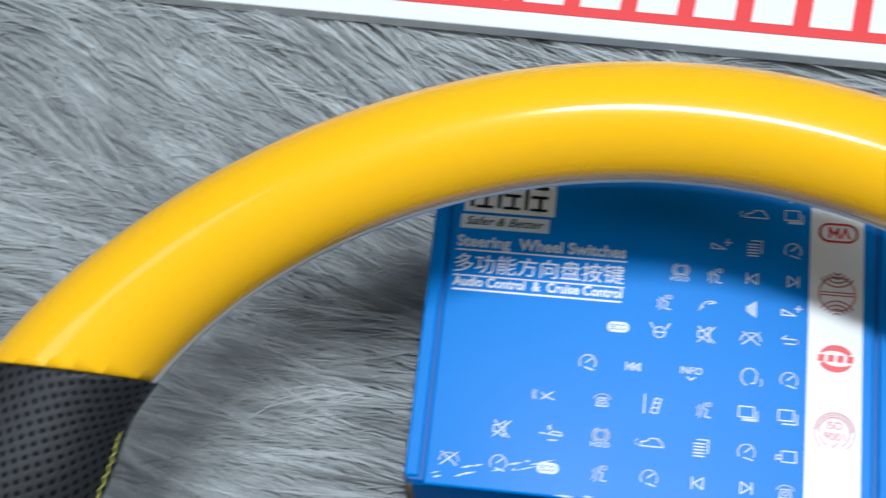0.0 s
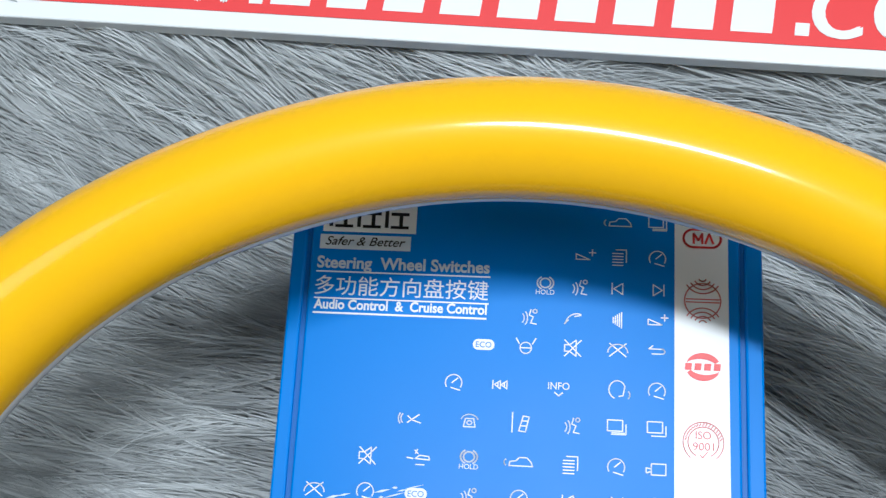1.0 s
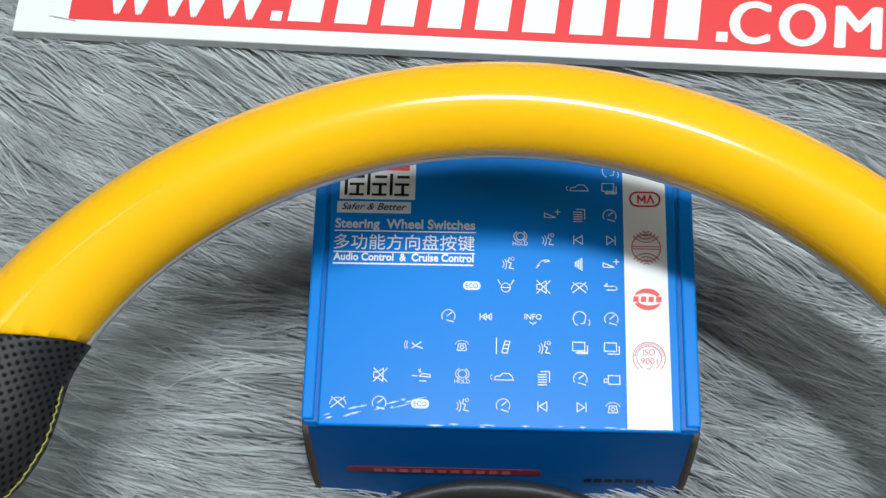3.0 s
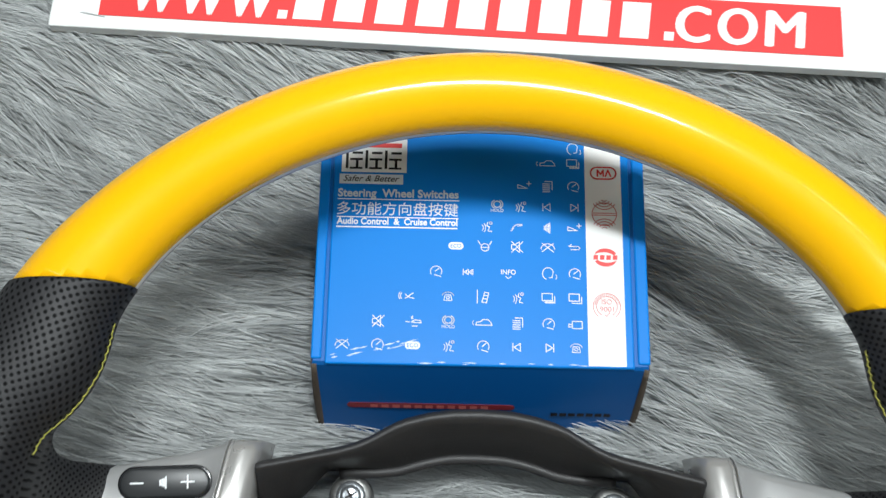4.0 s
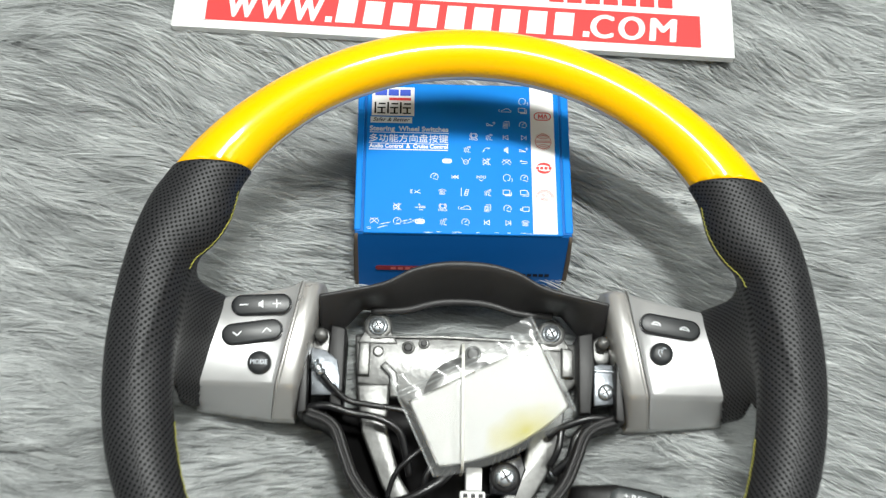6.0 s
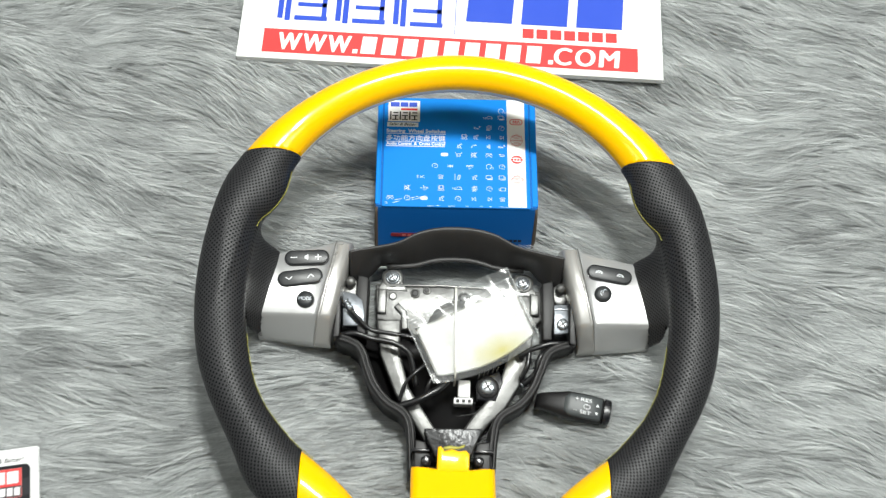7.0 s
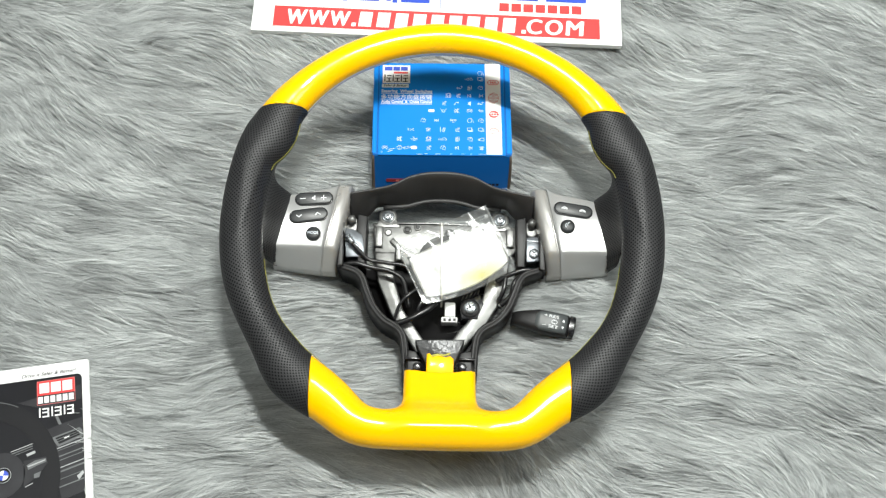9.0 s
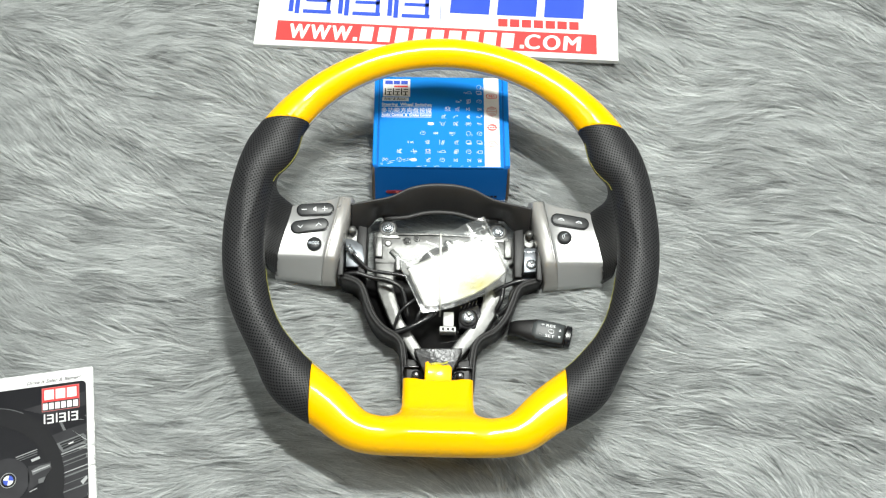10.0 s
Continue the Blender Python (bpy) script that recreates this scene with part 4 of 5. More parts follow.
    # side brackets
    for side in (1, -1):
        part("side_bracket", mirrored(prism_bm([(0.0650, 0.020), (0.0735, 0.022), (0.0745, 0.004), (0.0720, -0.024), (0.0655, -0.024)], -0.098, -0.0660, 0.001), side), M_BLACK, wheel, "dark side bracket")
        post = part("bracket_post", mirrored(disc_bm(0.0785, 0.0150, -0.0600, 0.0036, 0.032, 18, 0.0014), side), M_ALU, wheel, "tapered metal locating post")
        part("post_foot", mirrored(prism_bm(pill_outline(0.0785, 0.0120, 0.0030, 0.0052, radians(90)), -0.092, -0.0680, 0.0012), side), M_ALU, post)
        part("cover_end", mirrored(prism_bm([(0.0845, 0.006), (0.0875, 0.004), (0.0890, -0.030), (0.0840, -0.029)], -0.084, -0.0560, 0.0008), side), M_BLACK, wheel)
    right = part("contact_plate", prism_bm([(0.0738, 0.0030), (0.0770, 0.0040), (0.0845, 0.0036), (0.0848, -0.0185), (0.0735, -0.0198)], -0.0720, -0.0655, 0.0006), M_ZINC_DULL, wheel, "dull zinc contact plate")
    part("plate_fold", box_bm(0.0738, 0.0846, -0.0008, 0.0004, -0.0660, -0.0646, 0.0003), M_STEEL, right)
    screw(0.0800, -0.0120, -0.0632, 0.0044, wheel)
    left = part("contact_plate", prism_bm([(-0.0842, 0.0085), (-0.0760, 0.0072), (-0.0690, 0.0020), (-0.0670, -0.0080), (-0.0668, -0.0178), (-0.0826, -0.0184)], -0.0720, -0.0655, 0.0006), M_ZINC_DULL, wheel, "dull bent zinc contact plate")
    part("plate_fold", ribbon_bm([(-0.0835, -0.0030, 0.0010), (-0.0740, -0.0075, 0.0014), (-0.0690, -0.0150, 0.0012)], -0.0660, -0.0615, 0.0006), M_STEEL, left)
    clip = part("spring_clip", tube_bm([(-0.0815, -0.0010, -0.0600), (-0.0765, -0.0080, -0.0590)], 0.0022, 14), M_STEEL, wheel, "bright crimped spring clip")
    for k in range(3):
        c = Vector((-0.0815 + 0.0018 * k, -0.0010 - 0.0025 * k, -0.0598))
        part("crimp_ring", tube_bm([c, c + Vector((0.0006, -0.0009, 0))], 0.0029, 14), M_STEEL, clip)
    # cables
    for pts, r in (([(-0.0765, -0.0080, -0.0590), (-0.0710, -0.0140, -0.0610), (-0.0620, -0.0210, -0.0640), (-0.0480, -0.0235, -0.0640), (-0.0300, -0.0265, -0.0640), (-0.0210, -0.0360, -0.0660), (-0.0190, -0.0460, -0.0700)], 0.0021),
                   ([(-0.0880, -0.0255, -0.0690), (-0.0740, -0.0240, -0.0650), (-0.0600, -0.0275, -0.0660), (-0.0450, -0.0300, -0.0660), (-0.0340, -0.0360, -0.0670), (-0.0300, -0.0460, -0.0700), (-0.0270, -0.0600, -0.0740)], 0.0026),
                   ([(-0.0190, -0.0440, -0.0680), (-0.0280, -0.0520, -0.0660), (-0.0350, -0.0600, -0.0680), (-0.0390, -0.0720, -0.0720)], 0.0017),
                   ([(-0.0120, -0.0500, -0.0700), (-0.0180, -0.0600, -0.0700), (-0.0190, -0.0680, -0.0740)], 0.0020),
                   ([(-0.0400, -0.0760, -0.0730), (-0.0260, -0.0720, -0.0690), (-0.0120, -0.0640, -0.0690), (-0.0040, -0.0560, -0.0720)], 0.0032),
                   ([(0.0890, -0.0270, -0.0700), (0.0740, -0.0260, -0.0680), (0.0600, -0.0300, -0.0690), (0.0480, -0.0360, -0.0720)], 0.0026),
                   ([(0.0720, -0.0290, -0.0700), (0.0640, -0.0370, -0.0690), (0.0610, -0.0480, -0.0710), (0.0520, -0.0560, -0.0760)], 0.0030),
                   ([(0.0560, -0.0330, -0.0700), (0.0540, -0.0440, -0.0700), (0.0500, -0.0520, -0.0740)], 0.0024)):
        part("hub_cable", tube_bm(spline(pts, 30), r * 0.82, 12), M_CABLE, wheel, "black sleeved cable")
    plug = part("connector", box_bm(0.0040, 0.0130, -0.0670, -0.0540, -0.092, -0.0760, 0.001), M_STRIPE, wheel, "white plug connector")
    part("plug_lip", box_bm(0.0010, 0.0150, -0.0715, -0.0668, -0.090, -0.0775, 0.0008), M_STRIPE, plug)
    for k in range(3):
        part("plug_slot", box_bm(0.0028 + 0.0042 * k, 0.0052 + 0.0042 * k, -0.0705, -0.0680, -0.0790, -0.0771, 0.0003), M_BLACK, plug)
    part("lock_screw", disc_bm(0.0520, -0.0560, -0.0745, 0.0020, 0.006, 14, 0.0006), M_STEEL, wheel, "small bright screw")
    # sleeve with card, tied on
    tag = empty("card_sleeve", pose(0, 0, 0), "clear plastic sleeve with a stained white card tied to the hub", "card sleeve")
    tag.matrix_world = WHEEL @ pose(0.0118, -0.0186, -0.053, 2, -3, 26)
    nx, ny = 36, 24

    def film(x, y):
        u, v = (x + 0.043) / 0.086, (y + 0.029) / 0.058
        crease = 0.0022 * noise.noise((x * 90, y * 60, 3.1)) * max(0.0, v - 0.66) / 0.34
        return 0.0014 * math.sin(u * 5) * v - 0.005 * (1 - v) ** 2 * u + 2.0 * crease

    def sheet_bm(x0, x1, low, y1, lift, thick):
        bm = bmesh.new()
        rows = []
        for i in range(nx + 1):
            row = []
            for j in range(ny + 1):
                u, v = i / nx, j / ny
                x, lo = x0 + (x1 - x0) * u, low - 0.0075 * math.sin(u * math.pi) ** 0.8
                y = lo + (y1 - lo) * v
                row.append(bm.verts.new((x, y, film(x, y) + lift)))
            rows.append(row)
        for i in range(nx):
            for j in range(ny):
                bm.faces.new((rows[i][j], rows[i + 1][j], rows[i + 1][j + 1], rows[i][j + 1]))
        if thick:
            bmesh.ops.solidify(bm, geom=bm.faces[:], thickness=thick)
        return bm

    pane = part("sleeve", sheet_bm(-0.043, 0.043, -0.0275, 0.0295, 0.0016, 0.0), M_SLEEVE, tag, "crinkled clear plastic")
    pane.visible_shadow = False
    card = part("card", sheet_bm(-0.0385, 0.0405, -0.0235, 0.0145, 0.0006, 0.0005), M_STAINED, tag, "white card with a yellow stain")
    part("punch_mark", disc_bm(0.0315, 0.0100, 0.0014 + film(0.0315, 0.0100), 0.0011, 0.0004, 12, 0.0), M_GREY_PIC, card)
    for x in (-0.0422, 0.0422):
        edge = part("weld_edge", tube_bm([(x, y, film(x, y) + 0.0018) for y in np.linspace(-0.0275, 0.0295, 16)], 0.0007, 6), M_SLEEVE, tag)
        edge.visible_shadow = False
    for y in (0.0185, 0.0210):
        ridge = part("zip_ridge", tube_bm([(x, y, film(x, y) + 0.0022) for x in np.linspace(-0.0425, 0.0425, 24)], 0.0007, 6), M_SLEEVE, tag)
        ridge.visible_shadow = False
    tie = spline([(-0.0002, 0.0105, -0.082), (-0.0002, 0.0092, -0.0500), (0.0000, -0.010, -0.0470), (0.0004, -0.035, -0.0480), (0.0008, -0.0570, -0.0520), (0.0008, -0.0590, -0.075)], 30)
    rings = [[p + Vector(v) for v in ((-0.0008, 0, 0), (0.0008, 0, 0), (0.0008, 0, 0.0010), (-0.0008, 0, 0.0010))] for p in tie]
    strap = part("cable_tie", loft_bm(rings), M_TIE, None, smooth=False)
    strap.matrix_world = WHEEL
    tagged(strap, "pale grey cable tie strapped over the card sleeve", "cable tie")


def screw(x, y, z, r, wheel):
    head = part("screw", disc_bm(x, y, z, r, 0.006, 24, r * 0.12), M_STEEL, wheel, "bright cross-head screw")
    part("screw_slot", stroke_bm([[(x - r * .5, y - r * .3), (x + r * .5, y + r * .3)], [(x - r * .3, y + r * .5), (x + r * .3, y - r * .5)]], r * 0.22, z + r * 0.14), M_BLACK, head, smooth=False)


def build_stalk(wheel):
    d = Vector((0.0465, -0.0085, 0)).normalized()
    n = Vector((-d.y, d.x, 0))
    base = Vector((0.0600, -0.0680, -0.068))
    rings = []
    for s, w, h, z in ((0.0010, 0.0055, 0.006, -0.008), (0.0040, 0.0062, 0.006, -0.004), (0.010, 0.0072, 0.0065, -0.001), (0.018, 0.0090, 0.0070, 0.000), (0.023, 0.0102, 0.0072, 0.001), (0.038, 0.0104, 0.0072, 0.001), (0.0485, 0.0098, 0.0070, 0.001), (0.0492, 0.0090, 0.0064, 0.001)):
        rings.append([base + d * s + n * u + Vector((0, 0, z + v)) for u, v in super_ring(28, w, h, 2.8)])
    stalk = part("cruise_lever", loft_bm(rings), M_BLACK, wheel, "black cruise lever with white markings")
    rings = []
    for s, w in ((0.0496, 0.0084), (0.0501, 0.0096), (0.0540, 0.0094), (0.0548, 0.0080)):
        rings.append([base + d * s + n * u + Vector((0, 0, 0.002 + v)) for u, v in super_ring(28, w, 0.0068, 2.8)])
    part("lever_cap", loft_bm(rings), M_BLACK_GLOSS, stalk)
    rings = []
    for s, w, z in ((0.0205, 0.0040, 0.0070), (0.0212, 0.0060, 0.0084), (0.0250, 0.0084, 0.0090), (0.0380, 0.0088, 0.0091), (0.0470, 0.0084, 0.0089), (0.0484, 0.0074, 0.0076)):
        rings.append([base + d * s + n * u + Vector((0, 0, z - 0.003 + v)) for u, v in super_ring(24, w, 0.0030, 3.0)])
    part("lever_pad", loft_bm(rings), M_PAD, stalk, "worn dark grey pad")
    turn = math.degrees(math.atan2(d.y, d.x))
    for word, s, u, w in (("RES", 0.0320, 0.0030, 0.0080), ("SET", 0.0325, -0.0060, 0.0080), ("+", 0.0275, 0.0030, 0.0030), ("_", 0.0270, -0.0040, 0.0030)):
        p = base + d * s + n * u
        text_part("lever_word", word, 0.0036, pose(p.x, p.y, p.z + 0.0100, 0, 0, turn), M_PRINT_WHITE, stalk, width=w)
    p = base + d * 0.0375 - n * 0.0006
    part("lever_mark", stroke_bm([arc(p.x, p.y, 0.0018, 0.0016, -120, 120), arc(p.x - 0.001, p.y + 0.0005, 0.0018, 0.0016, 60, 300)], 0.0004, p.z + 0.0101), M_PRINT_WHITE, stalk, smooth=False)
    for u, up in ((0.0018, 1), (-0.0042, -1)):
        p = base + d * 0.0445 + n * u
        bm = bmesh.new()
        bm.faces.new([bm.verts.new(p + d * a + n * b * up + Vector((0, 0, 0.0101))) for a, b in ((-0.0012, -0.001), (0.0012, -0.001), (0, 0.0012))])
        part("lever_arrow", bm, M_PRINT_WHITE, stalk, smooth=False)


def bars(name, rects, z, mat, parent):
    """Printed bars, each a part of its own."""
    for r in rects:
        part(name, quads_bm([r], z), mat, parent, smooth=False)


# ---------------- the blue carton ----------------
BX0, BX1, BY0, BY1, BZ0, BZ1 = -0.0655, 0.0570, 0.0705, 0.1665, 0.003, 0.0605
FRONT_LEAN = 0.0165


def icon(kind, x, y, box, z):
    """A small white pictogram on the carton's lid."""
    s = 0.0021
    mats = M_PRINT_WHITE
    k = kind
    P = None
    if k == "gauge":
        P = [arc(x, y, s, s, -30, 210), [(x - s * .2, y), (x + s * .5, y + s * .6)], [(x - s * .3, y - s * .6), (x + s * .8, y - s * .9)]]
    elif k == "gauge_x":
        P = [arc(x, y - s * .3, s * 1.2, s, 0, 180), [(x - s, y - s * .8), (x + s, y + s * .8)], [(x - s, y + s * .8), (x + s, y - s * .8)]]
    elif k in ("prev", "next"):
        d = 1 if k == "next" else -1
        P = [[(x - d * s * .5, y - s * .7), (x - d * s * .5, y + s * .7), (x + d * s * .6, y), (x - d * s * .5, y - s * .7)], [(x + d * s * .8, y - s * .7), (x + d * s * .8, y + s * .7)]]
    elif k == "phone":
        P = [arc(x, y + s * .1, s, s * .7, 10, 170), [(x - s * .7, y - s * .7), (x + s * .7, y - s * .7), (x + s * .5, y + s * .3), (x - s * .5, y + s * .3), (x - s * .7, y - s * .7)], arc(x, y - s * .2, s * .3, s * .25, 0, 360, 8)]
    elif k == "mute":
        P = [[(x - s, y - s * .4), (x - s * .4, y - s * .4), (x + s * .4, y - s), (x + s * .4, y + s), (x - s * .4, y + s * .4), (x - s, y + s * .4), (x - s, y - s * .4)], [(x - s, y + s), (x + s, y - s)], [(x - s, y - s), (x + s, y + s)]]
    elif k == "speaker":
        P = [[(x - s * .6 + s * .25 * i, y - s * (.35 + .16 * i)), (x - s * .6 + s * .25 * i, y + s * (.35 + .16 * i))] for i in range(5)]
    elif k == "car":
        P = [[(x - s * 1.3, y - s * .4), (x - s * 1.2, y + s * .1), (x - s * .5, y + s * .2), (x - s * .1, y + s * .6), (x + s * .8, y + s * .6), (x + s * 1.3, y + s * .1), (x + s * 1.5, y - s * .4), (x - s * 1.3, y - s * .4)], arc(x - s * 1.5, y, s * .4, s * .4, 120, 240, 6)]
    elif k == "crash":
        P = [[(x - s * .3, y - s * .1), (x + s * .2, y + s * .3), (x + s * 1.3, y + s * .2), (x + s * 1.4, y - s * .2), (x - s * .3, y - s * .1)], [(x - s * 1.3, y), (x - s * .6, y - s * .1)], [(x - s * .4, y + s * .9), (x, y + s * .5)], [(x - s * .1, y + s), (x - s * .3, y + s * .5)], [(x - s * .2, y - s * .8), (x + s * .8, y - s * .8)]]
    elif k == "doc":
        P = [[(x - s * .8, y - s + s * .38 * i), (x + s * .5, y - s + s * .38 * i)] for i in range(5)] + [[(x - s * .4, y + s), (x + s * .9, y + s), (x + s * .9, y - s * .6)]]
    elif k in ("window", "window_full"):
        P = [[(x - s * 1.1, y - s * .4), (x + s * .7, y - s * .4), (x + s * .7, y + s * .9), (x - s * 1.1, y + s * .9), (x - s * 1.1, y - s * .4)], [(x - s * .6, y - s * .8), (x + s * 1.1, y - s * .8), (x + s * 1.1, y + s * .4)]]
        if k == "window_full":
            P += [[(x - s * .6, y - s * .62), (x + s * .95, y - s * .62)]]
    elif k == "talk":
        P = [arc(x - s * .6, y - s * .2, s * .5, s * .9, -60, 60, 6), arc(x - s * .9, y - s * .2, s * .4, s * .6, -60, 60, 6), [(x + s * .3, y + s * .9), (x + s * .1, y + s * .2), (x + s * .6, y), (x + s * .3, y - s * .8), (x + s, y - s * .9)], arc(x + s * .8, y + s * .7, s * .25, s * .25, 0, 360, 8)]
    elif k == "call":
        P = [arc(x + s * .4, y - s * .9, s * 1.4, s * 1.5, 70, 170, 8), [(x + s * .1, y + s * .25), (x + s * .9, y + s * .4)], [(x - s * 1.1, y - s * .7), (x - s * .6, y - s * .2)]]
    elif k == "head":
        P = [arc(x, y, s, s * 1.1, 20, 250, 10), [(x + s * .9, y + s * .4), (x + s * .7, y - s * .7), (x + s * .2, y - s * .8)], arc(x + s * 1.2, y - s * .6, s * .3, s * .5, -60, 60, 5)]
    elif k == "lane":
        P = [[(x - s * 1.1, y - s * 1.1), (x - s * 1.1, y + s * 1.3)], [(x - s * .3, y - s * .9), (x + s * .2, y + s * .9), (x + s * .9, y + s * .8), (x + s * .5, y - s), (x - s * .3, y - s * .9)], [(x - s * .1, y - s * .3), (x + s * .6, y - s * .3)], [(x, y + s * .3), (x + s * .7, y + s * .3)]]
    elif k == "whistle":
        P = [arc(x - s * .7, y, s * .4, s * .7, 120, 240, 6), arc(x - s * .4, y, s * .4, s * .6, 120, 240, 6), [(x, y + s * .3), (x + s * .6, y - s * .2), (x + s * 1.6, y - s * .5)], [(x, y - s * .5), (x + s * 1.4, y + s * .5)]]
    elif k == "rew":
        P = [[(x - s * .9, y - s * .5), (x - s * .9, y + s * .5)]] + [[(x - s * .7 + d, y), (x + d, y + s * .5), (x + d, y - s * .5), (x - s * .7 + d, y)] for d in (0, s * .8)] + [[(x - s * .3 + d, y - s * .2), (x - s * .3 + d, y + s * .2)] for d in (0, s * .8)]
    elif k == "wheel":
        P = [arc(x, y - s * .2, s * .7, s * .7, 0, 360, 14), [(x - s * .6, y - s * .2), (x + s * .6, y - s * .2)], [(x - s * 1.2, y + s), (x - s * .8, y + s * .3)], [(x + s * 1.2, y + s), (x + s * .8, y + s * .3)]]
    elif k == "return":
        P = [[(x - s, y + s * .3), (x + s * .7, y + s * .3)], arc(x + s * .6, y, s * .35, s * .3, -90, 90, 6), [(x + s * .6, y - s * .3), (x - s * .6, y - s * .3)], [(x - s, y + s * .3), (x - s * .5, y + s * .7)]]
    elif k == "vol":
        P = [[(x - s * 1.1, y + s * .3), (x + s * .6, y - s * .4), (x - s * 1.1, y - s * .4), (x - s * 1.1, y + s * .3)], [(x + s * .5, y + s * .5), (x + s * 1.3, y + s * .5)], [(x + s * .9, y + s * .1), (x + s * .9, y + s * .9)]]
    elif k == "cam":
        P = [[(x - s * .6, y - s * .7), (x + s * 1.1, y - s * .7), (x + s * 1.1, y + s * .6), (x - s * .6, y + s * .6), (x - s * .6, y - s * .7)], [(x - s * .6, y), (x - s * 1.2, y + s * .1), (x - s * 1.2, y - s * .5), (x - s * .6, y - s * .3)]]
    if P:
        part("icon", stroke_bm(P, 0.0003, z), mats, box, smooth=False)
        return
    if k == "hold":
        ring = part("icon", stroke_bm([arc(x, y + s * .4, s * .65, s * .6, 0, 360, 14), arc(x, y + s * .4, s * 1.0, s * .85, 120, 240, 8), arc(x, y + s * .4, s * 1.0, s * .85, -60, 60, 8)], 0.0004, z), mats, box, smooth=False)
        text_part("icon_word", "HOLD", 0.0018, pose(x - 0.0024, y - s * 1.05, z), mats, ring, width=0.0048)
    elif k == "eco":
        pill = part("icon", prism_bm(pill_outline(x, y, 0.0014, 0.0014, 0), z - 0.0002, z), mats, box, smooth=False)
        text_part("icon_word", "ECO", 0.0021, pose(x - 0.0020, y - 0.00075, z + 0.0001), M_BLUE, pill, width=0.0040)
    elif k == "info":
        tick = part("icon", stroke_bm([[(x - 0.001, y - 0.0014), (x, y - 0.0022), (x + 0.001, y - 0.0014)]], 0.0003, z), mats, box, smooth=False)
        text_part("icon_word", "INFO", 0.0026, pose(x - 0.0027, y - 0.0006, z), mats, tick, width=0.0054)


def build_carton():
    top = BZ1
    carton = empty("switch_carton", pose(0, 0, 0), "glossy blue printed cardboard carton standing on the plush", "carton")
    lean = lambda z: BY0 - FRONT_LEAN * (BZ1 - z) / (BZ1 - BZ0)
    # body with a front that bellies out towards its foot
    rings = []
    for z in (BZ0, 0.02, 0.04, BZ1 - 0.0022, BZ1 - 0.0008):
        inset = 0.0008 if z > BZ1 - 0.001 else 0.0
        rings.append([(BX0 + inset + 0.0018 * (1 if z < BZ1 - 0.003 else 0), lean(z) + inset, z), (BX1 - inset - 0.0018 * (1 if z < BZ1 - 0.003 else 0), lean(z) + inset, z),
                      (BX1 - inset, BY1 - inset, z), (BX0 + inset, BY1 - inset, z)])
    # shade on the front and sides comes from this darker blue
    part("carton_body", loft_bm(rings), M_BLUE_SHADE, carton, "blue printed front and sides, darkened as if in shade", smooth=False)
    # lid panel between the two fold seams, and the side strips beyond them
    for name, x0, x1, y0 in (("lid", -0.0606, 0.0514, BY0 - 0.0006), ("side_strip", BX0 - 0.0002, -0.0618, BY0 + 0.0012), ("side_strip", 0.0526, BX1 + 0.0002, BY0 + 0.0012)):
        part(name, box_bm(x0, x1, y0, BY1 + 0.0004, top - 0.0022, top, 0.0007), M_BLUE, carton, "glossy blue printed lid" if name == "lid" else "", smooth=False)
    part("seam_floor", box_bm(BX0 + 0.001, BX1 - 0.001, BY0 + 0.002, BY1 - 0.001, top - 0.0026, top - 0.0012), M_SEAM, carton)
    # raw board ends of the tucked flaps at the front corners
    for side, x in ((-1, BX0), (1, BX1)):
        out = [(x + side * 0.0004, BY0 + 0.0010, BZ1 - 0.0030), (x - side * 0.0042, BY0 - 0.0006, BZ1 - 0.0014)]
        rings = []
        for f in np.linspace(0, 1, 10):
            z = BZ1 - 0.0018 - f * (BZ1 - BZ0 - 0.006)
            bulge = 0.0008 * math.sin(f * math.pi)
            y = lean(z)
            rings.append([(x + side * bulge, y + 0.0028, z), (x + side * bulge, y - 0.0002, z), (x - side * 0.0012, y - 0.0008, z), (x - side * 0.0022, y + 0.0004, z)])
        part("flap_end", loft_bm(rings), M_CARD, carton, "raw brown board edge of the tucked flap")
    z = top + 0.0002
    # white stripe with four seals
    part("stripe", quads_bm([(0.0347, BY0 + 0.0002, 0.0484, BY1 - 0.0002)], z - 0.0001), M_STRIPE, carton, "white printed stripe", smooth=False)
    zs = z + 0.0002
    cx = 0.0418
    part("seal", stroke_bm([pill_outline(cx, 0.1461, 0.0024, 0.0024, 0) + pill_outline(cx, 0.1461, 0.0024, 0.0024, 0)[:1], [(cx - 0.0022, 0.1448), (cx - 0.0022, 0.1474), (cx - 0.0010, 0.1456), (cx, 0.1474), (cx, 0.1448)],
                            [(cx + 0.0008, 0.1448), (cx + 0.0018, 0.1474), (cx + 0.0028, 0.1448)]], 0.0006, zs), M_RED, carton, smooth=False)
    part("seal", stroke_bm([arc(cx, 0.1294, 0.0046, 0.0046, 0, 360, 28)] + [arc(cx, 0.1294 + 0.0062 * s, 0.0012 * k + 0.001, 0.0011 * k + 0.001, -150 if s > 0 else 30, -30 if s > 0 else 150) for s in (1, -1) for k in range(4)]
                           + [[(cx - 0.0042, 0.1290), (cx + 0.0042, 0.1290)], [(cx - 0.0042, 0.1298), (cx + 0.0042, 0.1298)]], 0.00034, zs), M_RED_FADED, carton, smooth=False)
    lens_bm = bmesh.new()
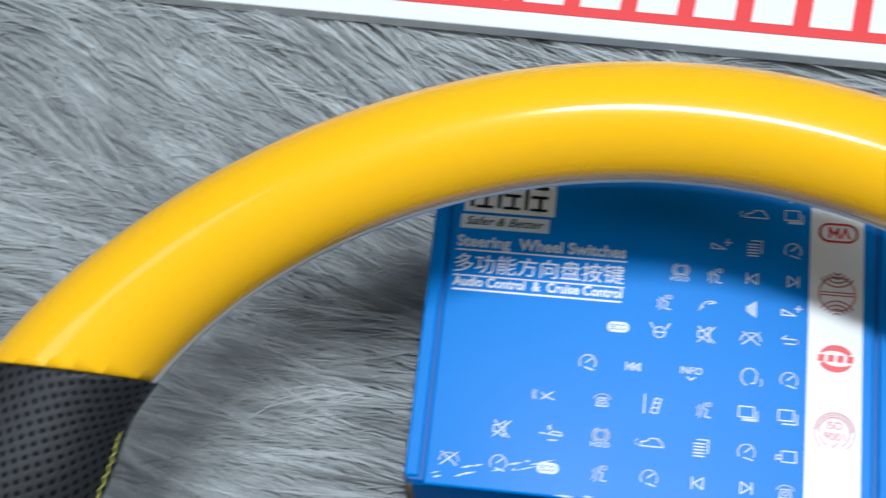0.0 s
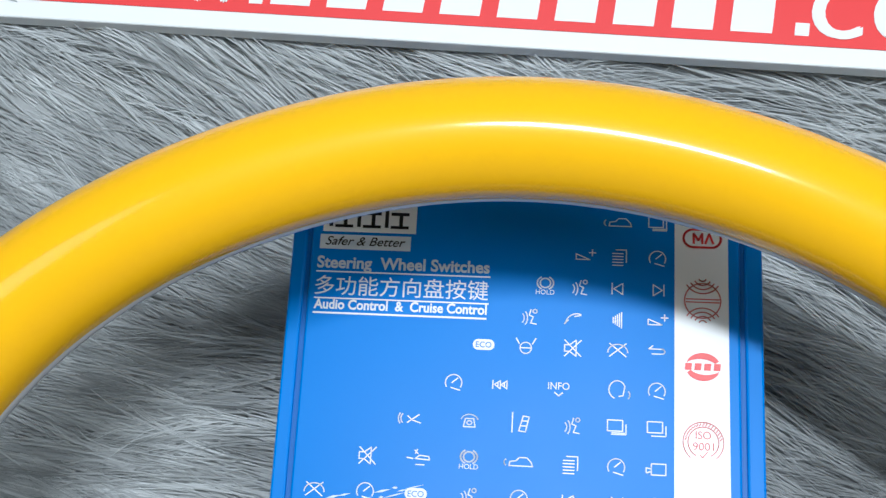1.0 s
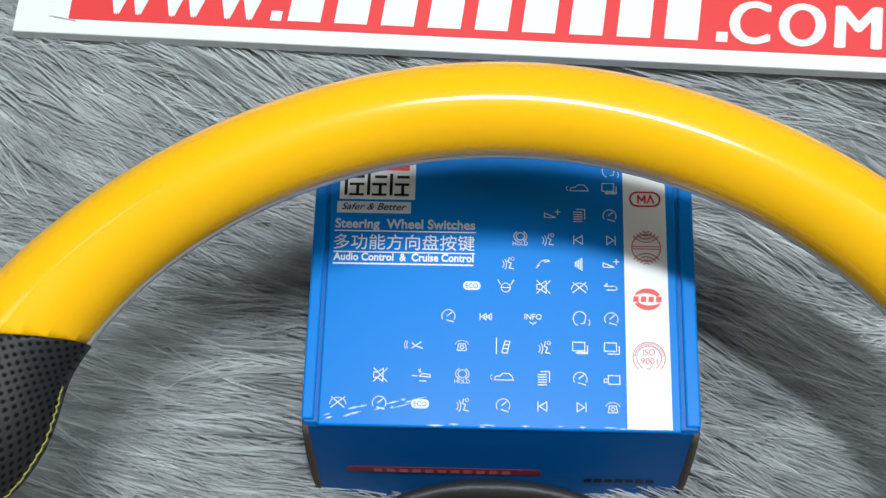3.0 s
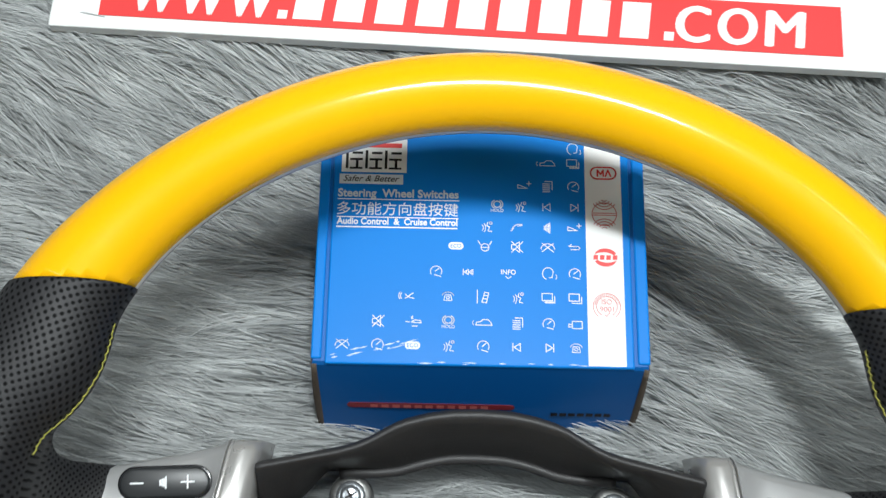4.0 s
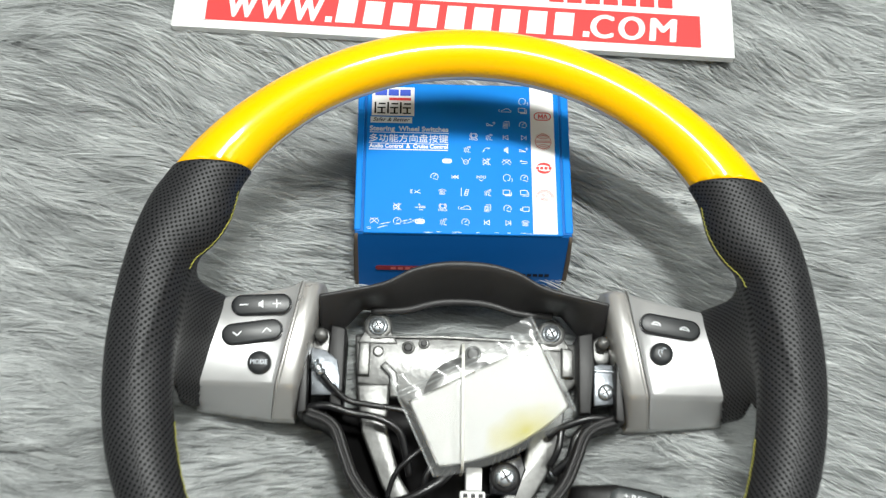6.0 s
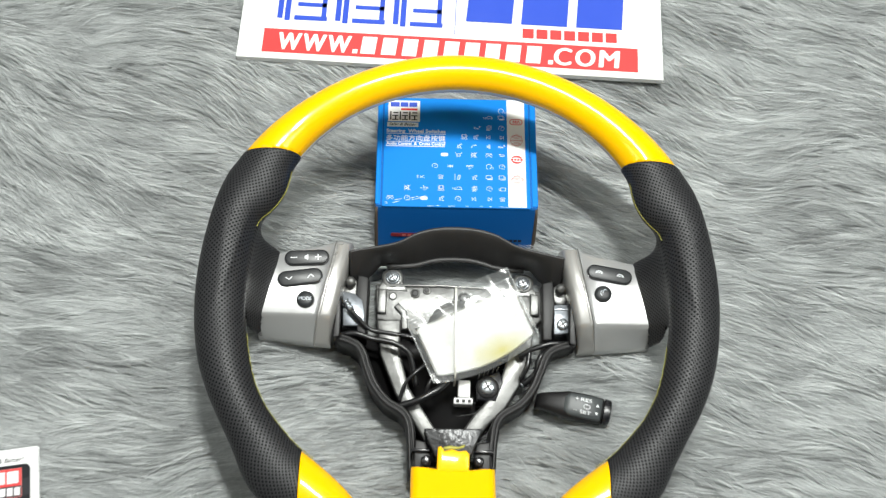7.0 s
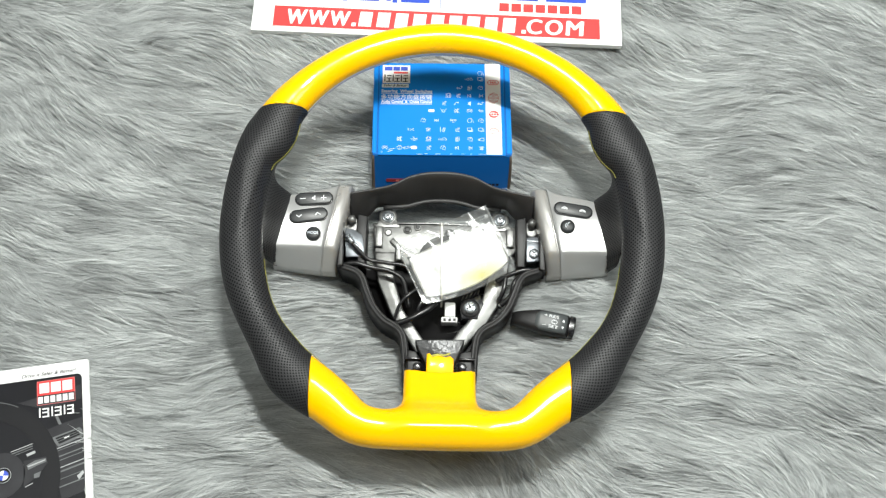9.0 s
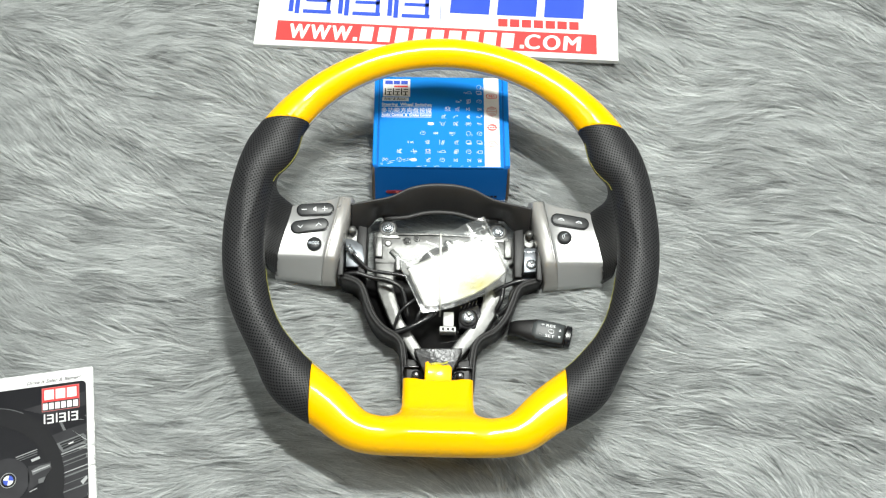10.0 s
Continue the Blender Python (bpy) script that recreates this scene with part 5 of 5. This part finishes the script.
    for s in (1, -1):
        outer = arc(cx, 0.1122, 0.0044, 0.0036, 25 if s > 0 else 205, 150 if s > 0 else 330, 14)
        inner = arc(cx - 0.0006 * s, 0.1122, 0.0040, 0.0020, 25 if s > 0 else 205, 150 if s > 0 else 330, 14)
        for a, b, c, d in zip(outer, outer[1:], inner[1:], inner):
            lens_bm.faces.new([lens_bm.verts.new((*p, zs)) for p in (a, b, c, d)])
    for k in range(4):
        x0 = cx - 0.0046 + k * 0.0024
        lens_bm.faces.new([lens_bm.verts.new((*p, zs)) for p in ((x0, 0.1113), (x0 + 0.0017, 0.1113), (x0 + 0.0019, 0.1131), (x0 + 0.0002, 0.1131))])
    bmesh.ops.recalc_face_normals(lens_bm, faces=lens_bm.faces[:])
    part("seal", lens_bm, M_RED, carton, smooth=False)
    iso = part("seal", stroke_bm([arc(cx, 0.0932, 0.0050, 0.0050, -50, 230, 30), arc(cx, 0.0932, 0.0038, 0.0038, -60, 240, 26), [(cx - 0.0008, 0.0900), (cx - 0.0002, 0.0894), (cx + 0.0010, 0.0908)]]
                                 + [[(cx + 0.0044 * math.cos(radians(a)) - 0.0002, 0.0932 + 0.0044 * math.sin(radians(a)) - 0.0003), (cx + 0.0044 * math.cos(radians(a)) + 0.0002, 0.0932 + 0.0044 * math.sin(radians(a)) + 0.0003)] for a in range(10, 171, 10)], 0.00028, zs), M_RED_FADED, carton, smooth=False)
    text_part("seal_word", "ISO", 0.0028, pose(cx - 0.0019, 0.0940, zs), M_RED_FADED, iso, width=0.0038)
    text_part("seal_word", "9001", 0.0028, pose(cx - 0.0026, 0.0912, zs), M_RED_FADED, iso, width=0.0052)
    # logo panel: plain shapes in its colours
    logo = part("logo_panel", quads_bm([(-0.0577, 0.1446, -0.0330, 0.1638)], z), M_STRIPE, carton, "white logo panel", smooth=False)
    bars("logo_bar", [(-0.0560, 0.1580, -0.0490, 0.1622), (-0.0482, 0.1580, -0.0422, 0.1622), (-0.0414, 0.1580, -0.0352, 0.1622)], zs, M_BLUE_PRINT, logo)
    bars("logo_bar", [(-0.0478, 0.1548, -0.0350, 0.1566)], zs, M_RED, logo)
    rects = []
    for k in range(3):
        x0 = -0.0562 + k * 0.0074
        rects += [(x0, 0.1460, x0 + 0.0010, 0.1536), (x0 + 0.0024, 0.1520, x0 + 0.0064, 0.1530), (x0 + 0.0016, 0.1494, x0 + 0.0064, 0.1503), (x0 + 0.0038, 0.1460, x0 + 0.0048, 0.1494), (x0 + 0.0016, 0.1458, x0 + 0.0064, 0.1466)]
    bars("logo_bar", rects, zs, M_DARK_PRINT, logo)
    motto = part("motto_panel", quads_bm([(-0.0583, 0.1398, -0.0342, 0.1438)], z), M_GREY_PRINT, carton, smooth=False)
    text_part("motto_word", "Safer & Better", 0.0034, pose(-0.0568, 0.1409, zs), M_DARK_PRINT, motto, width=0.0212, shear=0.35)
    text_part("title_word", "Steering  Wheel Switches", 0.0044, pose(-0.0586, 0.1347, z), M_GREY_PRINT, carton, width=0.0455, bold=0.00011)
    text_part("title_word", "\u591a\u529f\u80fd\u65b9\u5411\u76d8\u6309\u952e", 0.0056, pose(-0.0587, 0.1278, z), M_PRINT_WHITE, carton, width=0.0455)
    text_part("title_word", "Audio Control  &  Cruise Control", 0.0036, pose(-0.0586, 0.1236, z), M_PRINT_WHITE, carton, width=0.0452, bold=0.00009)
    bars("underline", [(-0.0587, 0.1334, -0.0128, 0.1338), (-0.0587, 0.1262, -0.0130, 0.1266), (-0.0587, 0.1222, -0.0134, 0.1227)], z, M_PRINT_WHITE, carton)
    cols = (-0.0545, -0.0417, -0.0290, -0.0162, -0.0034, 0.0090, 0.0204, 0.0303)
    for y, first, kinds in ((0.0772, None, "gauge_x gauge eco talk gauge prev next phone"), (0.0861, None, "mute crash hold car doc gauge cam"), (0.0959, (-0.0322, -0.0165), "whistle phone lane talk window_full window"),
                            (0.1055, (-0.0210, -0.0091, 0.0057), "gauge rew info head gauge"), (0.1157, (-0.0138, -0.0030), "eco wheel mute gauge_x return"), (0.1235, (-0.0026,), "talk call speaker vol"),
                            (0.1318, (0.0015, 0.0101), "hold talk prev next"), (0.1402, (0.0116,), "vol doc gauge"), (0.1496, None, "car window_full"), (0.1559, None, "head")):
        kinds = kinds.split()
        xs = list(cols[-len(kinds):])
        if first:
            xs[:len(first)] = first
        for kind, x in zip(kinds, xs):
            icon(kind, x, y, carton, z)
    # front print: a red bar and a dark bar, tilted with the front
    tilt = math.degrees(math.atan2(BZ1 - BZ0, FRONT_LEAN))
    m = Matrix.Translation((0, lean(0.03) - 0.0004, 0.03)) @ pose(0, 0, 0, tilt, 0, 0)
    bar = part("front_bar", prism_bm(pill_outline(-0.022, 0.0005, 0.0300, 0.0019, 0), 0, 0.0001), M_RED_DEEP, carton, "red printed bar", smooth=False)
    bar.matrix_local = m
    bars("front_lettering", [(-0.045 + 0.0042 * k, -0.0008, -0.0422 + 0.0042 * k, 0.0016) for k in range(11)], 0.0002, M_RED_FADED, bar)
    for k in range(7):
        dark = part("front_mark", quads_bm([(0.024 + 0.0034 * k, -0.0055, 0.0266 + 0.0034 * k, -0.0030)], 0.0), M_DARK_PRINT, carton, smooth=False)
        dark.matrix_local = m
    # worn white scuffs along the lid's front edge
    rng = random.Random(5)
    for k in range(26):
        x = -0.058 + 0.030 * rng.random() ** 0.8 if k < 16 else rng.uniform(-0.03, 0.034)
        y = 0.0728 + (x + 0.058) * 0.20 + rng.uniform(-0.0012, 0.0012) if k < 16 else BY0 + rng.uniform(-0.0002, 0.0006)
        l, w = rng.uniform(0.0006, 0.0026), rng.uniform(0.00010, 0.0003)
        c, q = math.cos(0.25), math.sin(0.25)
        out = [(x + a * c - b * q, y + a * q + b * c) if k < 16 else (x + a * 1.6, y + b) for a, b in ((-l, 0), (0, -w), (l, 0), (0, w))]
        part("scuff", prism_bm(out, top - 0.0001, z + 0.00004), M_SCUFF, carton, smooth=False)


# ---------------- sign board and brochure ----------------
def build_sign():
    m = pose(-0.0090, 0.2080, 0.0430, 0.0, 0, -2.3) @ Matrix.Scale(1.008, 4)
    sign = empty("sign_board", m, "white foam board sign with red band lying on plush", "sign board")
    part("board", box_bm(-0.1730, 0.1730, 0, 0.150, -0.0055, 0.0, 0.0006), M_BOARD, sign, smooth=False)
    z = 0.0002
    part("red_band", quads_bm([(-0.1530, 0.0058, 0.1525, 0.0290)], z), M_SIGN_RED, sign, "red band", smooth=False)
    zt = 0.0005
    x0 = -0.1405
    for ch, w in (("W", 0.0198), ("W", 0.0198), ("W", 0.0198), (".", 0.0036)):
        bold_letter(ch, 0.0240, x0, 0.0088, w - 0.0006, zt, sign)
        x0 += w + (0.0004 if ch == "W" else 0)
    x0 = 0.0790
    for ch, w in ((".", 0.0036), ("C", 0.0162), ("O", 0.0178), ("M", 0.0190)):
        bold_letter(ch, 0.0240, x0, 0.0088, w - 0.0012, zt, sign)
        x0 += w + 0.0012
    for k in range(9):
        x0 = -0.0735 + 0.0168 * k
        part("band_block", prism_bm([(x0, 0.0090), (x0 + 0.0118, 0.0090), (x0 + 0.0132, 0.0258), (x0 + 0.0014, 0.0258)], z, zt), M_BOARD, sign, smooth=False)
    # maker's mark above the band: plain shapes in its colours
    bars("mark_block", [(0.0580 + 0.0114 * k, 0.0335, 0.0672 + 0.0114 * k, 0.0430) for k in range(7)], z, M_SIGN_RED, sign)
    for k in range(3):
        x0 = 0.0110 + 0.0455 * k
        part("mark_block", prism_bm([(x0, 0.0470), (x0 + 0.038, 0.0470), (x0 + 0.040, 0.080), (x0 + 0.002, 0.080)], z - 0.0001, z + 0.0002), M_BLUE_PRINT, sign, smooth=False)
    part("mark_line", quads_bm([(0.0020, 0.0330, 0.0026, 0.085)], z), M_BLUE_PRINT, sign, smooth=False)
    for k in range(3):
        x0 = -0.1440 + 0.0475 * k
        rects = [(x0, 0.0400, x0 + 0.0045, 0.080), (x0 + 0.006, 0.0380, x0 + 0.0105, 0.078), (x0 + 0.014, 0.0390, x0 + 0.041, 0.0435), (x0 + 0.016, 0.0530, x0 + 0.040, 0.0570), (x0 + 0.016, 0.0700, x0 + 0.041, 0.0740), (x0 + 0.036, 0.0435, x0 + 0.040, 0.0700)]
        bars("mark_block", rects, z, M_BLUE_PRINT, sign)


def build_brochure():
    m = pose(-0.2980, -0.1097, 0.0275, 0, 0, 9.0) @ Matrix.Scale(1.0068, 4)
    bro = empty("brochure", m, "dark glossy brochure with a white border lying on the plush", "brochure")
    # local axes: x runs to the left edge (negative), y down the page (negative)
    w, h = 0.148, 0.210
    part("page_block", box_bm(-w, 0.0008, -h, 0.0, -0.004, -0.0006, 0.0004), M_BOARD, bro, smooth=False)
    cover = part("cover", box_bm(-w, 0.0004, -h, 0.0004, -0.0006, 0.0, 0.0002), M_STRIPE, bro, "white cover border", smooth=False)
    z, step = 0.0002, 0.00012
    out = [(-w + 0.004, -h + 0.004), (-0.0048, -h + 0.004)] + [(-0.0088 + 0.0040 * math.cos(radians(a)), -0.0152 + 0.0040 * math.sin(radians(a))) for a in range(0, 91, 15)] + [(-w + 0.004, -0.0112)]
    part("picture", prism_bm(out, 0.0, z, 0.0), M_BROCHURE, cover, "dark print of a car interior", smooth=False)
    text_part("cover_word", "Drive it Safer & Better!", 0.0044, pose(-0.0530, -0.0090, z), M_DARK_PRINT, cover, width=0.044, shear=0.3)
    layer = lambda k: z + step * k

    def printed(name, outline, k, mat, label=""):
        return part(name, prism_bm(outline, layer(k - 1), layer(k)), mat, cover, label, smooth=False)

    # dashboard, vent and trim, behind the printed wheel
    printed("printed_dash", [(-0.0560, -0.0300), (-0.0200, -0.0240), (-0.0050, -0.0210), (-0.0050, -0.0330), (-0.0350, -0.0380)], 1, M_PIC_DIM)
    printed("printed_dash", [(-0.0340, -0.0560), (-0.0200, -0.0520), (-0.0050, -0.0490), (-0.0050, -0.1100), (-0.0230, -0.1150)], 1, M_PIC_DIM)
    printed("printed_pillar", [(-0.0268, -0.0456), (-0.0250, -0.0450), (-0.0218, -0.0526), (-0.0240, -0.0530)], 2, M_GREY_PIC)
    printed("printed_vent", [(-0.0300, -0.0632), (-0.0079, -0.0575), (-0.0056, -0.0600), (-0.0056, -0.0655), (-0.0250, -0.0715)], 2, M_GREY_PIC)
    printed("vent_mouth", [(-0.0270, -0.0638), (-0.0092, -0.0592), (-0.0076, -0.0640), (-0.0240, -0.0692)], 3, M_DARK_PRINT)
    for k in range(2):
        printed("vent_slat", [(-0.0262 + 0.001 * k, -0.0652 - 0.0018 * k), (-0.0084, -0.0605 - 0.0018 * k), (-0.0083, -0.0609 - 0.0018 * k), (-0.0260 + 0.001 * k, -0.0657 - 0.0018 * k)], 4, M_GREY_PIC)
    printed("vent_tab", [(-0.0200, -0.0645), (-0.0160, -0.0634), (-0.0158, -0.0642), (-0.0198, -0.0654)], 5, M_STRIPE)
    for y, wide, mat in ((-0.0730, 0.0008, M_PIC_LIGHT), (-0.0752, 0.0005, M_GREY_PIC), (-0.0800, 0.0010, M_GREY_PIC), (-0.0835, 0.0006, M_GREY_PIC), (-0.0895, 0.0007, M_PIC_LIGHT), (-0.0925, 0.0014, M_GREY_PIC), (-0.0990, 0.0005, M_GREY_PIC), (-0.1050, 0.0010, M_GREY_PIC)):
        printed("printed_trim", [(-0.0280, y), (-0.0050, y + 0.0058), (-0.0050, y + 0.0058 - wide), (-0.0280, y - wide)], 2, mat)
    printed("printed_lever", [(-0.0110, -0.0975), (-0.0062, -0.0935), (-0.0052, -0.0955), (-0.0092, -0.1005)], 3, M_PIC_LIGHT)
    # printed wheel: a dark band with a faint bright edge, and its hub
    c, r = (-0.0840, -0.0915), 0.0605
    band = arc(*c, r, r + 0.006, -60, 150, 48)
    printed("printed_rim", band + arc(*c, 0.0470, 0.0500, -60, 150, 48)[::-1], 3, M_DARK_PRINT, "printed steering wheel rim")
    part("rim_gleam", stroke_bm([arc(*c, r - 0.0006, r + 0.0054, 62, 88, 14)], 0.0006, layer(4)), M_GREY_PIC, cover, smooth=False)
    for y, wide, mat in ((-0.0672, 0.0006, M_PIC_LIGHT), (-0.0690, 0.0009, M_GREY_PIC), (-0.0712, 0.0005, M_GREY_PIC)):
        printed("printed_bar", [(-0.0620, y - 0.0026), (-0.0450, y + 0.0018), (-0.0448, y + 0.0018 - wide), (-0.0620, y - 0.0026 - wide)], 2, mat)
    printed("printed_bar", [(-0.0500, -0.0738), (-0.0432, -0.0718), (-0.0425, -0.0738), (-0.0490, -0.0758)], 4, M_PIC_LIGHT)
    part("printed_hub", prism_bm(arc(-0.0690, -0.0885, 0.0180, 0.0185, 0, 360, 40)[:-1], layer(3), layer(4)), M_PIC_DIM, cover, smooth=False)
    printed("printed_spoke", [(-0.0520, -0.0790), (-0.0345, -0.0780), (-0.0335, -0.0830), (-0.0400, -0.0920), (-0.0520, -0.1000)], 4, M_PIC_DIM)
    printed("printed_key", [(-0.0496, -0.0830), (-0.0430, -0.0800), (-0.0346, -0.0792), (-0.0342, -0.0822), (-0.0420, -0.0845), (-0.0484, -0.0870)], 5, M_GREY_PIC)
    printed("printed_key", [(-0.0488, -0.0838), (-0.0352, -0.0803), (-0.0350, -0.0811), (-0.0484, -0.0848)], 6, M_PIC_LIGHT)
    printed("printed_key", [(-0.0440, -0.0910), (-0.0385, -0.0895), (-0.0400, -0.0940), (-0.0440, -0.0945)], 5, M_GREY_PIC)
    printed("printed_key", [(-0.0510, -0.1000), (-0.0450, -0.0978), (-0.0450, -0.0985), (-0.0510, -0.1008)], 5, M_PIC_LIGHT)
    bx, by = -0.0676, -0.0887
    badge = part("printed_badge", disc_bm(bx, by, layer(5) + 0.0003, 0.0064, 0.0004, 28, 0.0), M_DARK_PRINT, cover)
    part("badge_ring", stroke_bm([arc(bx, by, 0.0060, 0.0060, 0, 360, 30)], 0.0005, layer(5) + 0.0005), M_PIC_LIGHT, badge, smooth=False)
    for k in range(4):
        sector = [(bx, by)] + arc(bx, by, 0.0040, 0.0040, 90 * k - 9, 90 * k + 81, 8)
        part("badge_sector", prism_bm(sector, layer(5), layer(5) + 0.0005), M_STRIPE if k % 2 else M_BLUE_PRINT, badge, smooth=False)
    # maker's mark: plain shapes in its colours
    logo = part("cover_mark", quads_bm([(-0.0405, -0.0262, -0.0108, -0.0142)], layer(1)), M_RED, cover, "red logo block", smooth=False)
    bars("cover_mark_block", [(-0.0388 + 0.0092 * k, -0.0244, -0.0310 + 0.0092 * k, -0.0158) for k in range(3)], layer(2), M_STRIPE, logo)
    bars("cover_mark_block", [(-0.0400 + 0.0049 * k, -0.0330, -0.0362 + 0.0049 * k, -0.0274) for k in range(6)], layer(2), M_STRIPE, logo)
    bars("cover_mark_frame", [(-0.0408, -0.0345, -0.0404, -0.0140), (-0.0108, -0.0345, -0.0104, -0.0140), (-0.0408, -0.0345, -0.0104, -0.0341), (-0.0408, -0.0142, -0.0104, -0.0138)], layer(2), M_RED_FADED, logo)
    for k in range(3):
        x0 = -0.0394 + 0.0098 * k
        bars("cover_mark_bar", [(x0, -0.0450, x0 + 0.0012, -0.0368), (x0 + 0.0026, -0.0386, x0 + 0.0080, -0.0374), (x0 + 0.0026, -0.0416, x0 + 0.0080, -0.0404), (x0 + 0.0026, -0.0452, x0 + 0.0080, -0.0440), (x0 + 0.0066, -0.0440, x0 + 0.0080, -0.0386)], layer(2), M_STRIPE, cover)


def build_lamps():
    """A fluorescent batten above and behind the wheel, and an unseen fill panel added on each side."""
    # the two wide panels are added fills that lift the shadows
    for eye, target, sx, sy, power in (((0.10, 0.23, 1.80), (0.02, 0.12, 0.05), 0.4, 0.06, KEY_POWER),
                                       ((1.35, -0.1, 2.42), (1.15, -0.1, 0.0), 1.0, 3.2, FILL_POWER * 1.4),
                                       ((-1.35, -0.1, 2.42), (-1.15, -0.1, 0.0), 1.0, 3.2, FILL_POWER * 0.68)):
        area_light("key_fill_lamp", eye, target, sx, sy, power, (0.95, 0.985, 1.0))


build_room()
build_lamps()
build_plush()
build_wheel()
build_carton()
build_sign()
build_brochure()
